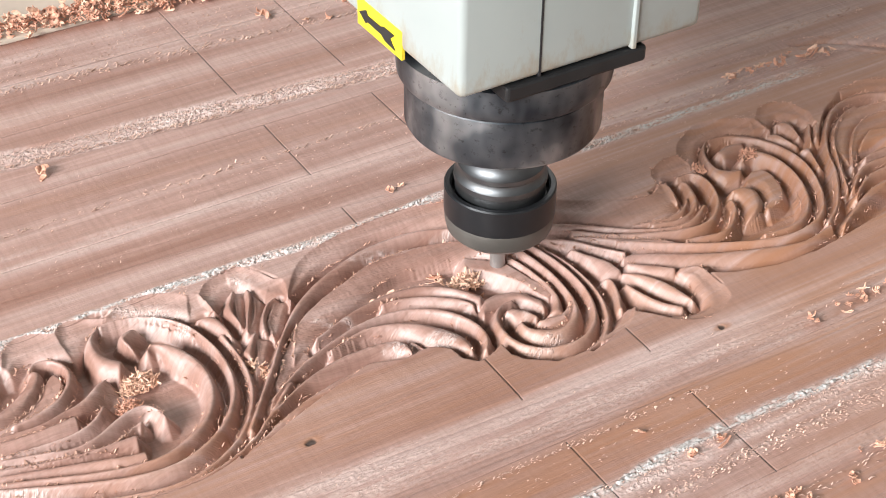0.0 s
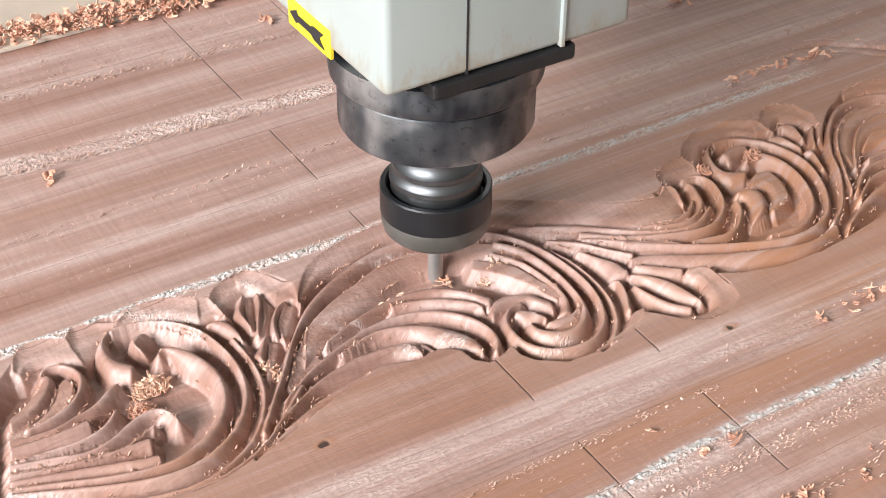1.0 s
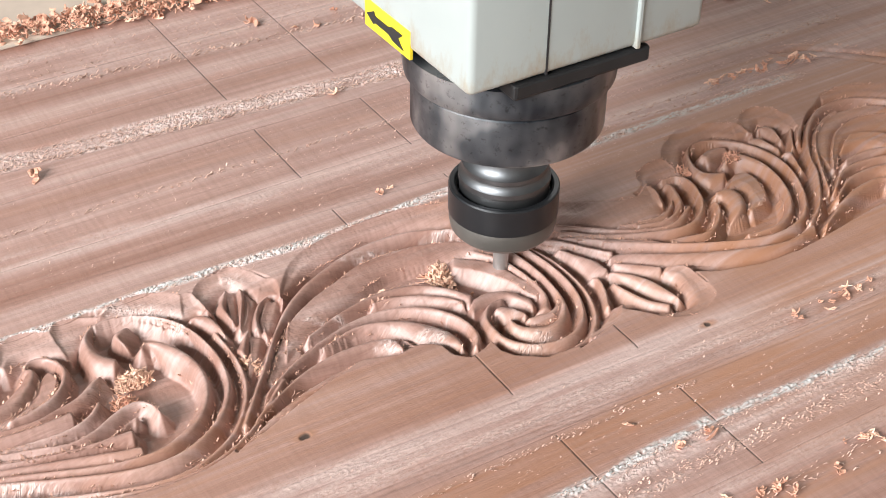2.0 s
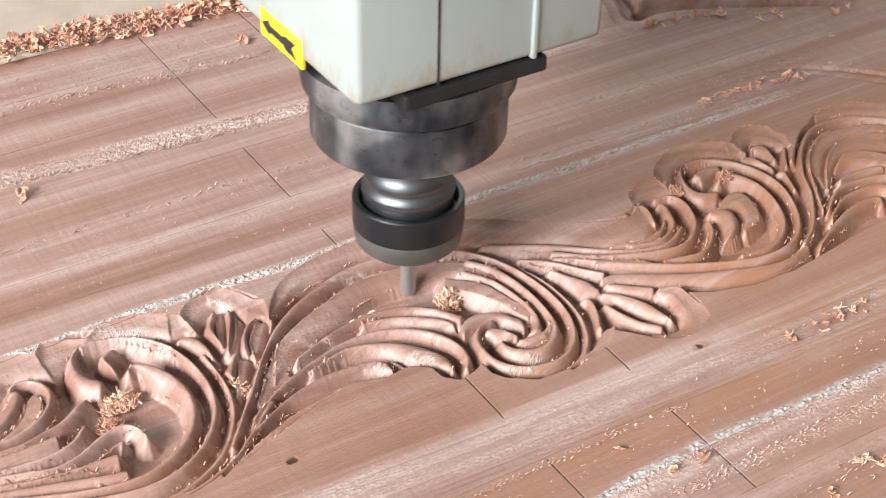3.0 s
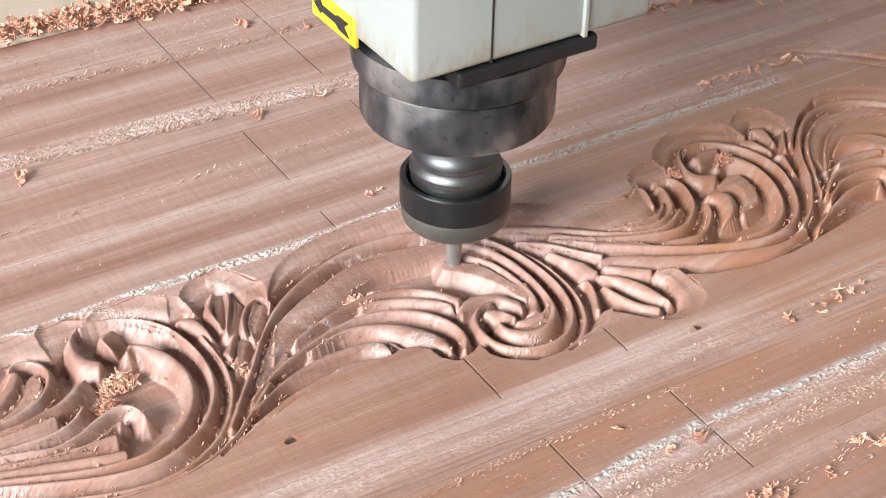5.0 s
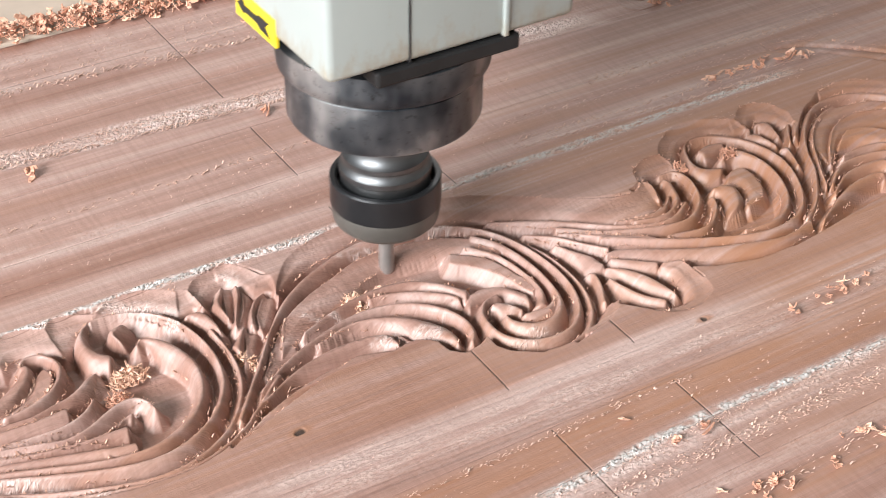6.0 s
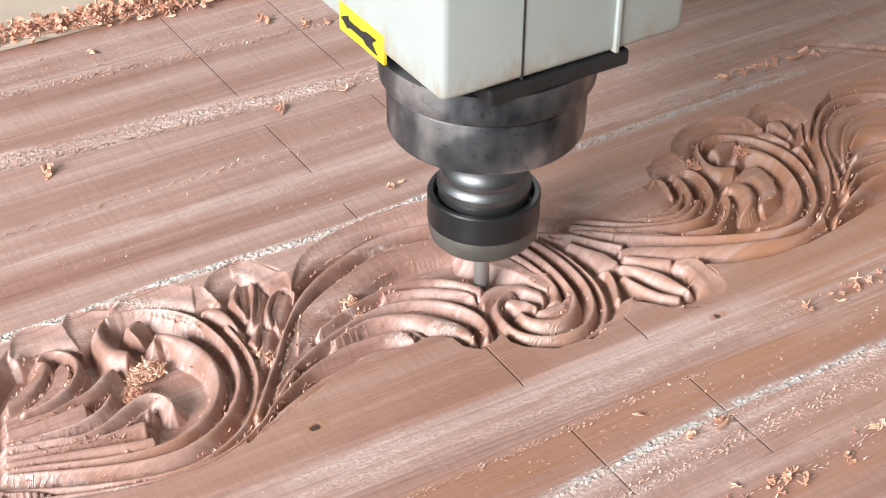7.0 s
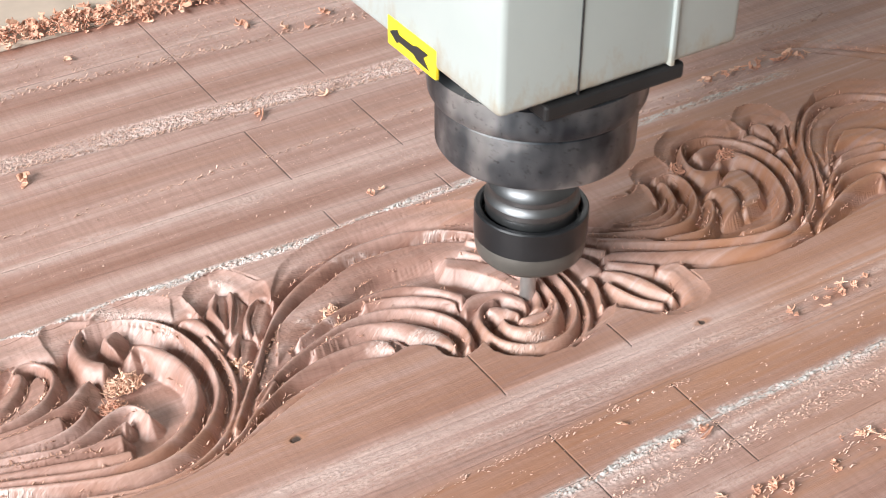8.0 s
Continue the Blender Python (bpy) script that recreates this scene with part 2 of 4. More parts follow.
class Relief:
    """Heights in mm over an even grid, built up fine from cut shapes and then averaged two by two."""

    def __init__(self):
        self.x, self.y, self.d = -200.0, -30.0, 0.2
        self.nx, self.ny = 2678, 1590
        self.edges, self.full = [], 0.72
        self.inside = np.zeros((self.ny, self.nx), bool)
        self.z = np.full((self.ny, self.nx), -99.0)
        self.gx = self.x + self.d * np.arange(self.nx)
        self.gy = self.y + self.d * np.arange(self.ny)

    def region(self, points):
        """The closed outline within which the ground is cut away."""
        p = np.array(points + points[:1], float)
        X, Y = np.meshgrid(self.gx, self.gy)
        hit = np.zeros(X.shape, bool)
        for (xa, ya), (xb, yb) in zip(p, p[1:]):
            if ya != yb:
                rows = np.nonzero((self.gy > min(ya, yb)) & (self.gy <= max(ya, yb)))[0]
                for r in rows:
                    xc = xa + (self.gy[r] - ya) / (yb - ya) * (xb - xa)
                    hit[r] ^= self.gx > xc
        self.inside |= hit

    def rib(self, a, b, za, zc, zb, crest=0.5):
        """A surface spanned between two edge curves: heights at the edges and on the crest."""
        size = max(np.abs(np.diff(spline(a, 60), axis=0)).sum(), np.abs(np.diff(spline(b, 60), axis=0)).sum())
        n = int(size / 0.11) + 8
        A, B = spline(a, n), spline(b, n)
        m = int(np.linalg.norm(A - B, axis=1).max() / 0.11) + 6
        s, v = np.linspace(0, 1, n)[:, None], np.linspace(0, 1, m)[None, :]
        wide = np.linalg.norm(A - B, axis=1)
        run = np.linspace(0, size / 1.2, n)
        near, far = max(0.16 * wide[0], 0.3), max(0.16 * wide[-1], 0.3)
        tip = np.minimum(1, np.sqrt(np.clip(1 - (1 - np.clip(run / near, 0, 1)) ** 2, 0.02, 1))) * np.sqrt(np.clip(1 - (1 - np.clip((run[-1] - run) / far, 0, 1)) ** 2, 0.02, 1))
        tip = np.ones(n) if za > -3 else tip
        # a narrow groove is a shallow one: the cutter's point goes in only as far as the width lets it
        reach = (1.6 + 0.85 * wide)[:, None]
        za, zb = np.maximum(za, np.minimum(zc, 0) - reach), np.maximum(zb, np.minimum(zc, 0) - reach)
        if size > 36:
            self.edges += [A[::5], B[::5]]
        left, right = np.clip(v / crest, 0, 1), np.clip((1 - v) / (1 - crest), 0, 1)
        z = np.where(v < crest, za + (zc - za) * np.sin(left * math.pi / 2) ** self.full, zb + (zc - zb) * np.sin(right * math.pi / 2) ** self.full)
        z = np.minimum(za, zb) + (z - np.minimum(za, zb)) * tip[:, None] ** 0.5
        u = 0.5 + (v - 0.5) * tip[:, None]
        px = A[:, None, 0] * (1 - u) + B[:, None, 0] * u
        py = A[:, None, 1] * (1 - u) + B[:, None, 1] * u
        i = np.rint((px - self.x) / self.d).astype(int)
        j = np.rint((py - self.y) / self.d).astype(int)
        ok = (i >= 0) & (i < self.nx) & (j >= 0) & (j < self.ny)
        np.maximum.at(self.z, (j[ok], i[ok]), z[ok])

    def settle(self):
        """Average the fine grid two by two."""
        four = lambda g: np.stack([g[0::2, 0::2], g[1::2, 0::2], g[0::2, 1::2], g[1::2, 1::2]])
        z = four(self.z)
        on = z > -90
        count = on.sum(0)
        self.z = np.where(count > 0, np.where(on, z, 0).sum(0) / np.maximum(count, 1), -99.0)
        self.inside = four(self.inside).any(0)
        self.x, self.y, self.d = self.x + 0.1, self.y + 0.1, 0.4
        self.ny, self.nx = self.z.shape

    def finish(self):
        cut = self.z > -90
        z = np.where(cut, self.z, np.where(self.inside, DEEP, 0.0))
        z = np.minimum(z, 0.0)
        # what lies between the cut shapes falls away as a sloping groove
        free = self.inside & ~cut
        for k in range(24):
            e = np.pad(z, 1, mode="edge")
            side = np.maximum(np.maximum(e[:-2, 1:-1], e[2:, 1:-1]), np.maximum(e[1:-1, :-2], e[1:-1, 2:])) - 1.7 * self.d
            edge = np.maximum(np.maximum(e[:-2, :-2], e[2:, 2:]), np.maximum(e[2:, :-2], e[:-2, 2:])) - 2.4 * self.d
            z = np.where(free, np.maximum(z, np.maximum(side, edge)), z)
        for k in range(1):
            e = np.pad(z, 1, mode="edge")
            z = 0.5 * z + 0.125 * (e[:-2, 1:-1] + e[2:, 1:-1] + e[1:-1, :-2] + e[1:-1, 2:])
        return z, cut | self.inside


def smooth_noise(rng, shape, sx, sy):
    """Noise on a grid, smooth over sx, sy cells."""
    ny, nx = shape
    small = rng.standard_normal((ny // sy + 4, nx // sx + 4))
    yi, xi = np.arange(ny) / sy, np.arange(nx) / sx
    y0, x0 = yi.astype(int), xi.astype(int)
    fy, fx = (yi - y0)[:, None], (xi - x0)[None, :]
    fy, fx = fy * fy * (3 - 2 * fy), fx * fx * (3 - 2 * fx)
    g = lambda a, b: small[np.ix_(y0 + a, x0 + b)]
    return (g(0, 0) * (1 - fy) + g(1, 0) * fy) * (1 - fx) + (g(0, 1) * (1 - fy) + g(1, 1) * fy) * fx

def leaf_scroll(cut):
    """The leaf scroll with its open flower."""
    cut.rib([(-149, 106.9), (-145.7, 114.2), (-140.6, 117.9), (-134.3, 117.6), (-126.5, 113.3)], [(-146.5, 103.3), (-143.1, 105.7), (-139.6, 106.5), (-134.8, 105.1), (-125.3, 99)], -0.05, -1.6, -5, 0.5)
    cut.rib([(-126.3, 114), (-122.4, 117.5), (-115, 116.6), (-107.5, 113.2)], [(-125, 98.8), (-120.1, 104.2), (-115.1, 108.8), (-106.9, 112.6)], -0.05, -2.6, -5, 0.5)
    cut.rib([(-107.5, 113.2), (-100.2, 117.3), (-89.8, 117.6), (-82, 114.5), (-76.5, 109.5)], [(-105.9, 112.3), (-97.8, 110.2), (-90, 107.1), (-84.8, 103.2), (-80.4, 99.3)], -0.05, -1.6, -5, 0.5)
    cut.rib([(-76.3, 109.9), (-72.4, 108.7), (-71.4, 102.8), (-71.7, 96.1)], [(-80.3, 98.9), (-77.4, 99.2), (-74.4, 99.8), (-71.3, 98.3)], -0.05, -2.6, -5, 0.5)
    cut.rib([(-72.4, 108.7), (-67.5, 112.9), (-61.8, 114.9), (-56.6, 115.7)], [(-69.9, 99.5), (-66.2, 103.4), (-62.4, 106.4), (-59.1, 107.4)], -0.05, -2.6, -5, 0.5)
    cut.rib([(-57.6, 116.2), (-52.8, 116), (-48, 110.9), (-44.5, 103.3)], [(-59.7, 108.2), (-56.2, 106.9), (-53.6, 99.9), (-51.7, 95)], -0.05, -1.6, -5, 0.5)
    cut.rib([(-44.5, 103.3), (-41.7, 100.3), (-42.4, 95.6), (-44.6, 87.9)], [(-51.3, 94.8), (-49.3, 94), (-46.1, 93.3), (-43.6, 90.6)], -0.05, -1.8, -5, 0.5)
    cut.rib([(-60.5, 103.8), (-64.8, 101), (-68.5, 97.1), (-67.5, 90.5), (-66, 85.3)], [(-60, 105), (-61.4, 100.5), (-63.7, 95.7), (-65, 90.5), (-65.6, 86.4)], -6, -0.7, -6, 0.6)
    cut.rib([(-59.8, 104.2), (-63.8, 94.3), (-65.5, 84.9)], [(-56, 104.7), (-59.1, 97), (-64.7, 84.3)], -2.2, -3.2, -5, 0.5)
    cut.rib([(-56.6, 103.5), (-58.2, 97.1), (-62, 89.2), (-65.8, 80.4)], [(-53.7, 102.1), (-56.5, 95.5), (-61, 88.1), (-65.3, 80.8)], -6, -0.6, -6, 0.5)
    cut.rib([(-53.9, 100.6), (-57.6, 90.6), (-64.5, 80.4)], [(-52.3, 93.8), (-57, 87.7), (-62.4, 79)], -2.2, -3.2, -5, 0.5)
    cut.rib([(-48.4, 92.4), (-52.8, 91.7), (-56.6, 87.9), (-62.6, 77.7)], [(-48, 93.3), (-52.4, 88.9), (-56.4, 83.3), (-58.1, 76.4)], -6, -0.7, -6, 0.5)
    cut.rib([(-48.6, 92.1), (-53.7, 86.2), (-56.5, 81.9), (-58.2, 74.3)], [(-43.6, 90.2), (-46.9, 85.6), (-51.5, 80.3), (-56.3, 75.4)], -2.2, -3.2, -5, 0.5)
    cut.rib([(-78.7, 95.2), (-74.9, 97), (-71, 95.4), (-69.9, 87.9), (-71.7, 80.1)], [(-78.5, 95.8), (-76.8, 90.5), (-74.5, 85.5), (-71.9, 80.9)], -6, -0.8, -6, 0.45)
    cut.rib([(-72.5, 72.9), (-67.2, 76.6), (-63.6, 78.3)], [(-70.2, 64.6), (-67, 70.2), (-63.3, 78.8)], -6, -1.0, -6, 0.55)
    cut.rib([(-63.4, 77.4), (-67.3, 69), (-73.1, 57.6)], [(-58.2, 74.5), (-64.3, 66.7), (-73.1, 55.4)], -3, -3.6, -6, 0.5)
    cut.rib([(-114.2, 80.6), (-120.4, 87.6), (-121.8, 96.2), (-120.5, 103), (-115.7, 109.7), (-109, 112.7), (-99.4, 111.3), (-88.6, 104.8), (-81.5, 95), (-77.5, 79), (-77.9, 64.9), (-80.8, 53.2), (-87, 43), (-96, 34.9), (-106.9, 29.4), (-119.7, 28.2), (-137.7, 32.9), (-171, 47.5)], [(-108.8, 91), (-112.9, 96.4), (-114, 103.2), (-111.9, 108.9), (-107.4, 111.3), (-99.3, 109.2), (-89.8, 102.2), (-83.7, 93), (-81.3, 78.8), (-81.8, 66.1), (-84.1, 56.6), (-89.7, 47.6), (-98.3, 39.2), (-108.9, 34.4), (-120.7, 33.2), (-137.9, 37.6), (-169.9, 51.1)], -8, -0.7, -8, 0.5)
    cut.rib([(-108.8, 100.9), (-106.4, 104.8), (-100.8, 105.4), (-96, 104.5)], [(-102.9, 91.5), (-106.6, 95.3), (-109.2, 100.3)], -8, -0.9, -8, 0.4)
    cut.rib([(-101.8, 88.7), (-98.4, 92.4), (-92.4, 91), (-87.6, 83.9), (-85.1, 72.2), (-86.3, 60.2), (-90.3, 50.2), (-96.9, 42.1), (-105.7, 36.7), (-117.2, 34), (-135.9, 37.4), (-159.9, 46.3), (-170, 50.3)], [(-101.2, 89.3), (-97.6, 88.3), (-96, 80.2), (-92.9, 72.4), (-91.7, 64.8), (-94.2, 55.6), (-100.3, 47.8), (-108.3, 42.6), (-119.3, 38.8), (-134.7, 40.7), (-158.8, 49.9), (-169.1, 53.4)], -8, -0.6, -8, 0.42)
    cut.rib([(-75.9, 84.9), (-74.7, 70.5), (-77.1, 56.4), (-82.2, 45.3), (-90.7, 35), (-101.3, 28.2), (-113.1, 24.8), (-126.8, 25.7), (-147.6, 32.7), (-171.8, 44.9)], [(-72.7, 84.5), (-73.1, 65.6), (-75.5, 53.2), (-80.7, 42.2), (-89, 31.9), (-99.6, 25.2), (-111.7, 21.4), (-126.3, 22.5), (-148.8, 29.8), (-173.1, 41.5)], -8, -1.4, -8, 0.5)
    cut.rib([(-66.6, 48.2), (-77.3, 38.8), (-87.8, 29.9), (-98.6, 25), (-112.3, 22.1), (-127.9, 23.2), (-148.7, 29.8), (-173.6, 39.5)], [(-61.1, 48.1), (-73.6, 37.9), (-84.7, 29.3), (-96.2, 23.2), (-110.2, 19.9), (-127, 20.8), (-148.6, 25.5), (-175.1, 35.6)], -8, -1.0, -8, 0.5)
    cut.rib([(-142.1, 99.2), (-139.3, 104.2), (-133.9, 104.3), (-128.9, 100.5), (-126.8, 93.7), (-129.1, 86), (-135, 78.9), (-143.7, 74.8), (-154.1, 74)], [(-141.3, 99), (-137.5, 100.8), (-132.9, 98.8), (-131.5, 92.4), (-134.5, 86), (-140.5, 81.1), (-148.5, 78.7), (-157.1, 77.1)], -8, -0.8, -8, 0.5)
    cut.rib([(-140.4, 99.7), (-137.1, 98.4), (-137.6, 93.6), (-142.4, 86.9), (-149.6, 80.8), (-160.8, 77.4)], [(-142.9, 97.5), (-148.2, 94.2), (-154.6, 90.3), (-157.5, 87.9)], -8, -0.8, -8, 0.35)
    cut.rib([(-137.5, 92.8), (-134.1, 95.2), (-133.4, 89.7), (-137.6, 82.3), (-145.8, 77.4), (-157.5, 75.4), (-161.5, 75.5)], [(-138.4, 93), (-142.4, 87.2), (-149.5, 81.7), (-160.8, 78)], -2.6, -3.0, -5, 0.5)
    cut.rib([(-120, 82.3), (-124.6, 81.5), (-130.2, 77.8), (-137.4, 75.1), (-147.5, 72.7), (-162.1, 73.8)], [(-119, 82.4), (-123.9, 75.3), (-130.9, 70.8), (-137, 71.1), (-147.9, 69.2), (-163.3, 70.6)], -8, -1.0, -8, 0.3)
    cut.rib([(-134.4, 72.3), (-142.8, 71.6), (-151.1, 70.9), (-162.7, 71.9)], [(-134.9, 64.7), (-141.8, 63.8), (-149.6, 64.6), (-164.6, 66.8)], -8, -0.9, -8, 0.4)
    cut.rib([(-125.1, 71.2), (-129.8, 67.1), (-135.6, 63.8), (-144.2, 62.4), (-165.4, 63.8)], [(-124.5, 68.7), (-128.1, 63.9), (-133.6, 61.2), (-143, 60.6), (-165.6, 63.8)], -8, -1.0, -8, 0.45)
    cut.rib([(-109, 53.8), (-109.4, 59.2), (-112.3, 63.8), (-117.5, 64.9), (-124.8, 62.4), (-131.9, 57.6), (-140.8, 55.4), (-151.6, 58.6), (-165.9, 62.5)], [(-108.8, 54.4), (-111.6, 59.2), (-115.2, 60.6), (-120.3, 58.6), (-128.1, 54.6), (-137.6, 53.7), (-150.5, 56.6), (-166.3, 61.7)], -8, -0.6, -8, 0.4)
    cut.rib([(-114.3, 59.1), (-117.3, 57.9), (-122.6, 54.3), (-130, 52.1), (-139.9, 52.6), (-166.7, 60.1)], [(-118.5, 52.4), (-120, 54.3), (-124.5, 53.4), (-131.2, 51.8), (-141.9, 53), (-166.8, 60.1)], -8, -2.2, -8, 0.4)
    cut.rib([(-119.4, 53), (-124.8, 52.3), (-134.3, 51.4), (-149.5, 53.5), (-167.2, 58.5)], [(-121.3, 44.8), (-127, 47.3), (-135.1, 49.9), (-150, 52.5), (-167.9, 57)], -8, -0.8, -8, 0.4)
    cut.rib([(-121, 43.4), (-128.5, 45.7), (-139.3, 49), (-157.2, 54), (-167.8, 56.7)], [(-120.8, 37.7), (-127.6, 38.3), (-138.1, 42.1), (-159, 49.4), (-169.2, 53.1)], -8, -1.0, -8, 0.45)


def stem_scroll(cut):
    """The stems that spring from the flower, their lobes and the closed spiral."""
    cut.rib([(-43.4, 92.1), (-33.1, 105), (-19.4, 112.2), (0.5, 115.8), (21.9, 116.2), (40.9, 111.6), (59.6, 103.2), (82.6, 87), (102.1, 76.3), (114, 74.5), (122.4, 79.5)], [(-43.3, 90.8), (-36.3, 94.5), (-25.5, 100.9), (-13.5, 104.6), (1.4, 108.2), (18.5, 107.2), (36.3, 101.2), (52.8, 92.7), (76.4, 78.1), (94.3, 63.6), (109.6, 59.1), (121.8, 64.3)], -0.05, -1.6, -5, 0.5)
    cut.rib([(-88.2, 33.5), (-75.7, 49.1), (-67, 59.5), (-58, 71), (-45.7, 85.4), (-35, 93.5), (-21.5, 100.3), (-7.5, 105.2), (9.9, 106.1), (26.2, 102.3), (42.8, 90), (53.4, 73.1), (57.3, 55.1), (57.2, 38), (52.5, 24.3), (44.5, 15.1), (33.8, 11.1), (22.9, 13.5), (14.1, 20.7), (11.7, 30.2), (14.1, 40.1), (19.9, 45.9), (26.5, 46.9)], [(-85.9, 31.7), (-71.8, 49.1), (-66.6, 55.1), (-59, 65.4), (-49.4, 75.1), (-34.1, 86.1), (-21.5, 91.1), (-5.8, 96.8), (13.3, 98.4), (29.5, 94.6), (41.5, 87.9), (50.1, 72.2), (53.5, 55.5), (53.2, 39.8), (49.6, 27.5), (42.6, 19.6), (34.2, 16.9), (25.2, 18.5), (18.6, 25.5), (17.3, 34.1), (18.7, 40.1), (23, 44.3), (28.1, 45.3)], -8, -0.6, -8, 0.5)
    cut.rib([(-56.8, 60.7), (-49.1, 74.3), (-34.6, 83.7), (-22.1, 88.7), (-6.4, 94.3), (11.7, 94.5), (27.7, 90.4), (40.5, 82.2), (46.7, 71.2)], [(-58.5, 57.6), (-41.2, 68.2), (-20.8, 78.9), (-1.9, 85.8), (12.9, 84.7), (28.5, 80.2), (37.7, 73.8), (41.4, 67.2)], -2.2, -2.8, -5.5, 0.4)
    cut.rib([(53, 76.5), (59.5, 58.2), (60, 36.3), (55.1, 20.7), (46.1, 10.2), (35.8, 6.8)], [(53.6, 73.3), (58.1, 56.2), (57.9, 38.2), (52.6, 23.6), (45, 15.1), (35.8, 10.9)], -8, -1.6, -8, 0.5)
    cut.rib([(40, 85.7), (48.4, 73.8), (51.4, 56.4), (50.5, 39.9), (47, 27.6), (39.1, 20.3), (30.4, 18.9), (23.6, 21.8), (20.1, 27.8), (21, 32.8), (23.9, 34.2)], [(37.6, 81.9), (43.7, 70.7), (46.7, 55.3), (46.6, 41.7), (44.2, 32.8), (39.3, 27.7), (33.7, 27), (27.8, 29.8), (25, 33.1), (25, 35.8)], -8, -0.7, -8, 0.5)
    cut.rib([(36.4, 80.1), (43.2, 68), (45.4, 53.6), (45.4, 40.9), (42.4, 31.1)], [(29.5, 79.6), (38.5, 68.9), (42, 56.3), (42.3, 44.3), (39.1, 37.9), (32, 34)], -8, -1.4, -8, 0.4)
    cut.rib([(22.3, 43.2), (26.8, 45.4), (30.6, 41.5), (30, 33.7)], [(21.5, 40.4), (21.7, 35.8), (25.4, 33.6), (30.4, 34.2)], -8, -0.8, -8, 0.5)
    cut.rib([(29.4, 32.1), (34.1, 34.1), (38.7, 32.5), (45.6, 34.9)], [(28.9, 29.5), (32.9, 25.9), (39.8, 26.5), (47.4, 32.9)], -8, -0.8, -8, 0.5)
    cut.rib([(26.4, 79), (35.9, 71.1), (39.7, 64.8), (42.5, 53.2), (45.4, 45.1)], [(23.7, 74.7), (30.9, 67.4), (37, 56.7), (39.5, 46.8), (41.4, 41.9)], -2.4, -2.4, -2.8, 0.5)
    cut.rib([(16.1, 49.4), (20.3, 53.1), (26.9, 53.3), (32.8, 50.5), (37.8, 42.5)], [(13.8, 44.2), (20.1, 46.9), (28.2, 47.4), (33.1, 43.2), (35.3, 36.1)], -2.6, -2.0, -4.5, 0.5)
    cut.rib([(-45.1, 65.2), (-27, 72.1), (-10.8, 74.7), (3.1, 72.6), (13.3, 64.4), (20.7, 55.7)], [(-47.8, 62.5), (-29.4, 67.8), (-11, 70.1), (2.3, 67.1), (11.7, 59.8), (15.3, 48.9)], -3.4, -1.2, -6, 0.4)
    cut.rib([(-16.4, 70.2), (-4.3, 68.7), (5.5, 64.1), (11.8, 57.8), (14.1, 51.9)], [(-15.3, 70.3), (-4.7, 63.9), (5.8, 56.3), (14.4, 52.3)], -8, -1.0, -8, 0.4)
    cut.rib([(-69, 47.9), (-54.3, 56.6), (-39.8, 62), (-25.9, 65.4), (-13.9, 65.1), (-1.9, 60.2), (6.2, 52.9), (10.3, 43.6), (10.3, 33.8), (4.9, 26.6)], [(-80.2, 36.7), (-63.5, 47.8), (-48.5, 54.5), (-31.2, 60.2), (-16.2, 61.1), (-4.6, 55.7), (3, 47.9), (5.9, 39.8), (5, 31.4), (2.5, 28.3)], -8, -0.8, -8, 0.45)
    cut.rib([(-45.4, 55.8), (-28.9, 60.1), (-15.4, 58.3), (-4.2, 52.3), (2.7, 43.4), (3.6, 34.7), (-0.6, 28.8)], [(-45.2, 56.3), (-30.1, 58), (-20.5, 53.8), (-15, 46.6), (-13.1, 40.8), (-6, 33.4), (-1, 29.7)], -8, -0.7, -8, 0.45)
    cut.rib([(-80.6, 35.7), (-59.1, 47.4), (-42.2, 53.1), (-30.2, 53.5), (-19.6, 51), (-16.7, 46.9), (-19.3, 40.1)], [(-85.7, 29.9), (-64.6, 41.3), (-47.5, 43.5), (-33, 44.4), (-25.1, 41.6), (-19.7, 39.4)], -8, -0.8, -8, 0.45)
    cut.rib([(-16.7, 46.9), (-14.7, 43), (-14.4, 38.6)], [(-19.7, 39.4), (-17.6, 38.9), (-14.7, 39.1)], -2.5, -4, -5, 0.5)
    cut.rib([(-89.7, 26.1), (-68.9, 37.2), (-50.5, 42.2), (-36.6, 42.2)], [(-96.1, 21.5), (-75.2, 29.3), (-56.1, 36.1), (-36.8, 41.9)], -6, -1.8, -4, 0.45)
    cut.rib([(-50.3, 73.4), (-58.7, 63.8), (-68.2, 51.7)], [(-50.2, 60.1), (-58.3, 55.6), (-67.3, 50)], -3.5, -4.2, -5.5, 0.5)
    cut.rib([(64.7, 61.8), (70.6, 54.6), (75.7, 48.4), (74.9, 41)], [(64, 60.7), (65.5, 47.4), (65.9, 40.6), (70.8, 39)], -7, -0.9, -7, 0.4)
    cut.rib([(65.5, 39.4), (68.2, 36.4), (64.7, 27.1), (60.8, 21.2)], [(65.7, 39.5), (62.3, 30.2), (57.9, 22.5), (59.3, 20.8)], -8, -0.9, -8, 0.5)
    cut.rib([(78.5, 43.7), (86.6, 38.8), (94, 32.2)], [(76.5, 40.8), (82.2, 33), (90.2, 27.3)], -8, -0.9, -8, 0.4)
    cut.rib([(73.1, 38.6), (81, 35.2), (86.3, 27.7), (87.5, 18.9), (86.3, 12.1)], [(73.1, 38.5), (75, 30.9), (78.5, 21.2), (82.3, 13.9), (85.9, 12.2)], -8, -0.8, -8, 0.45)
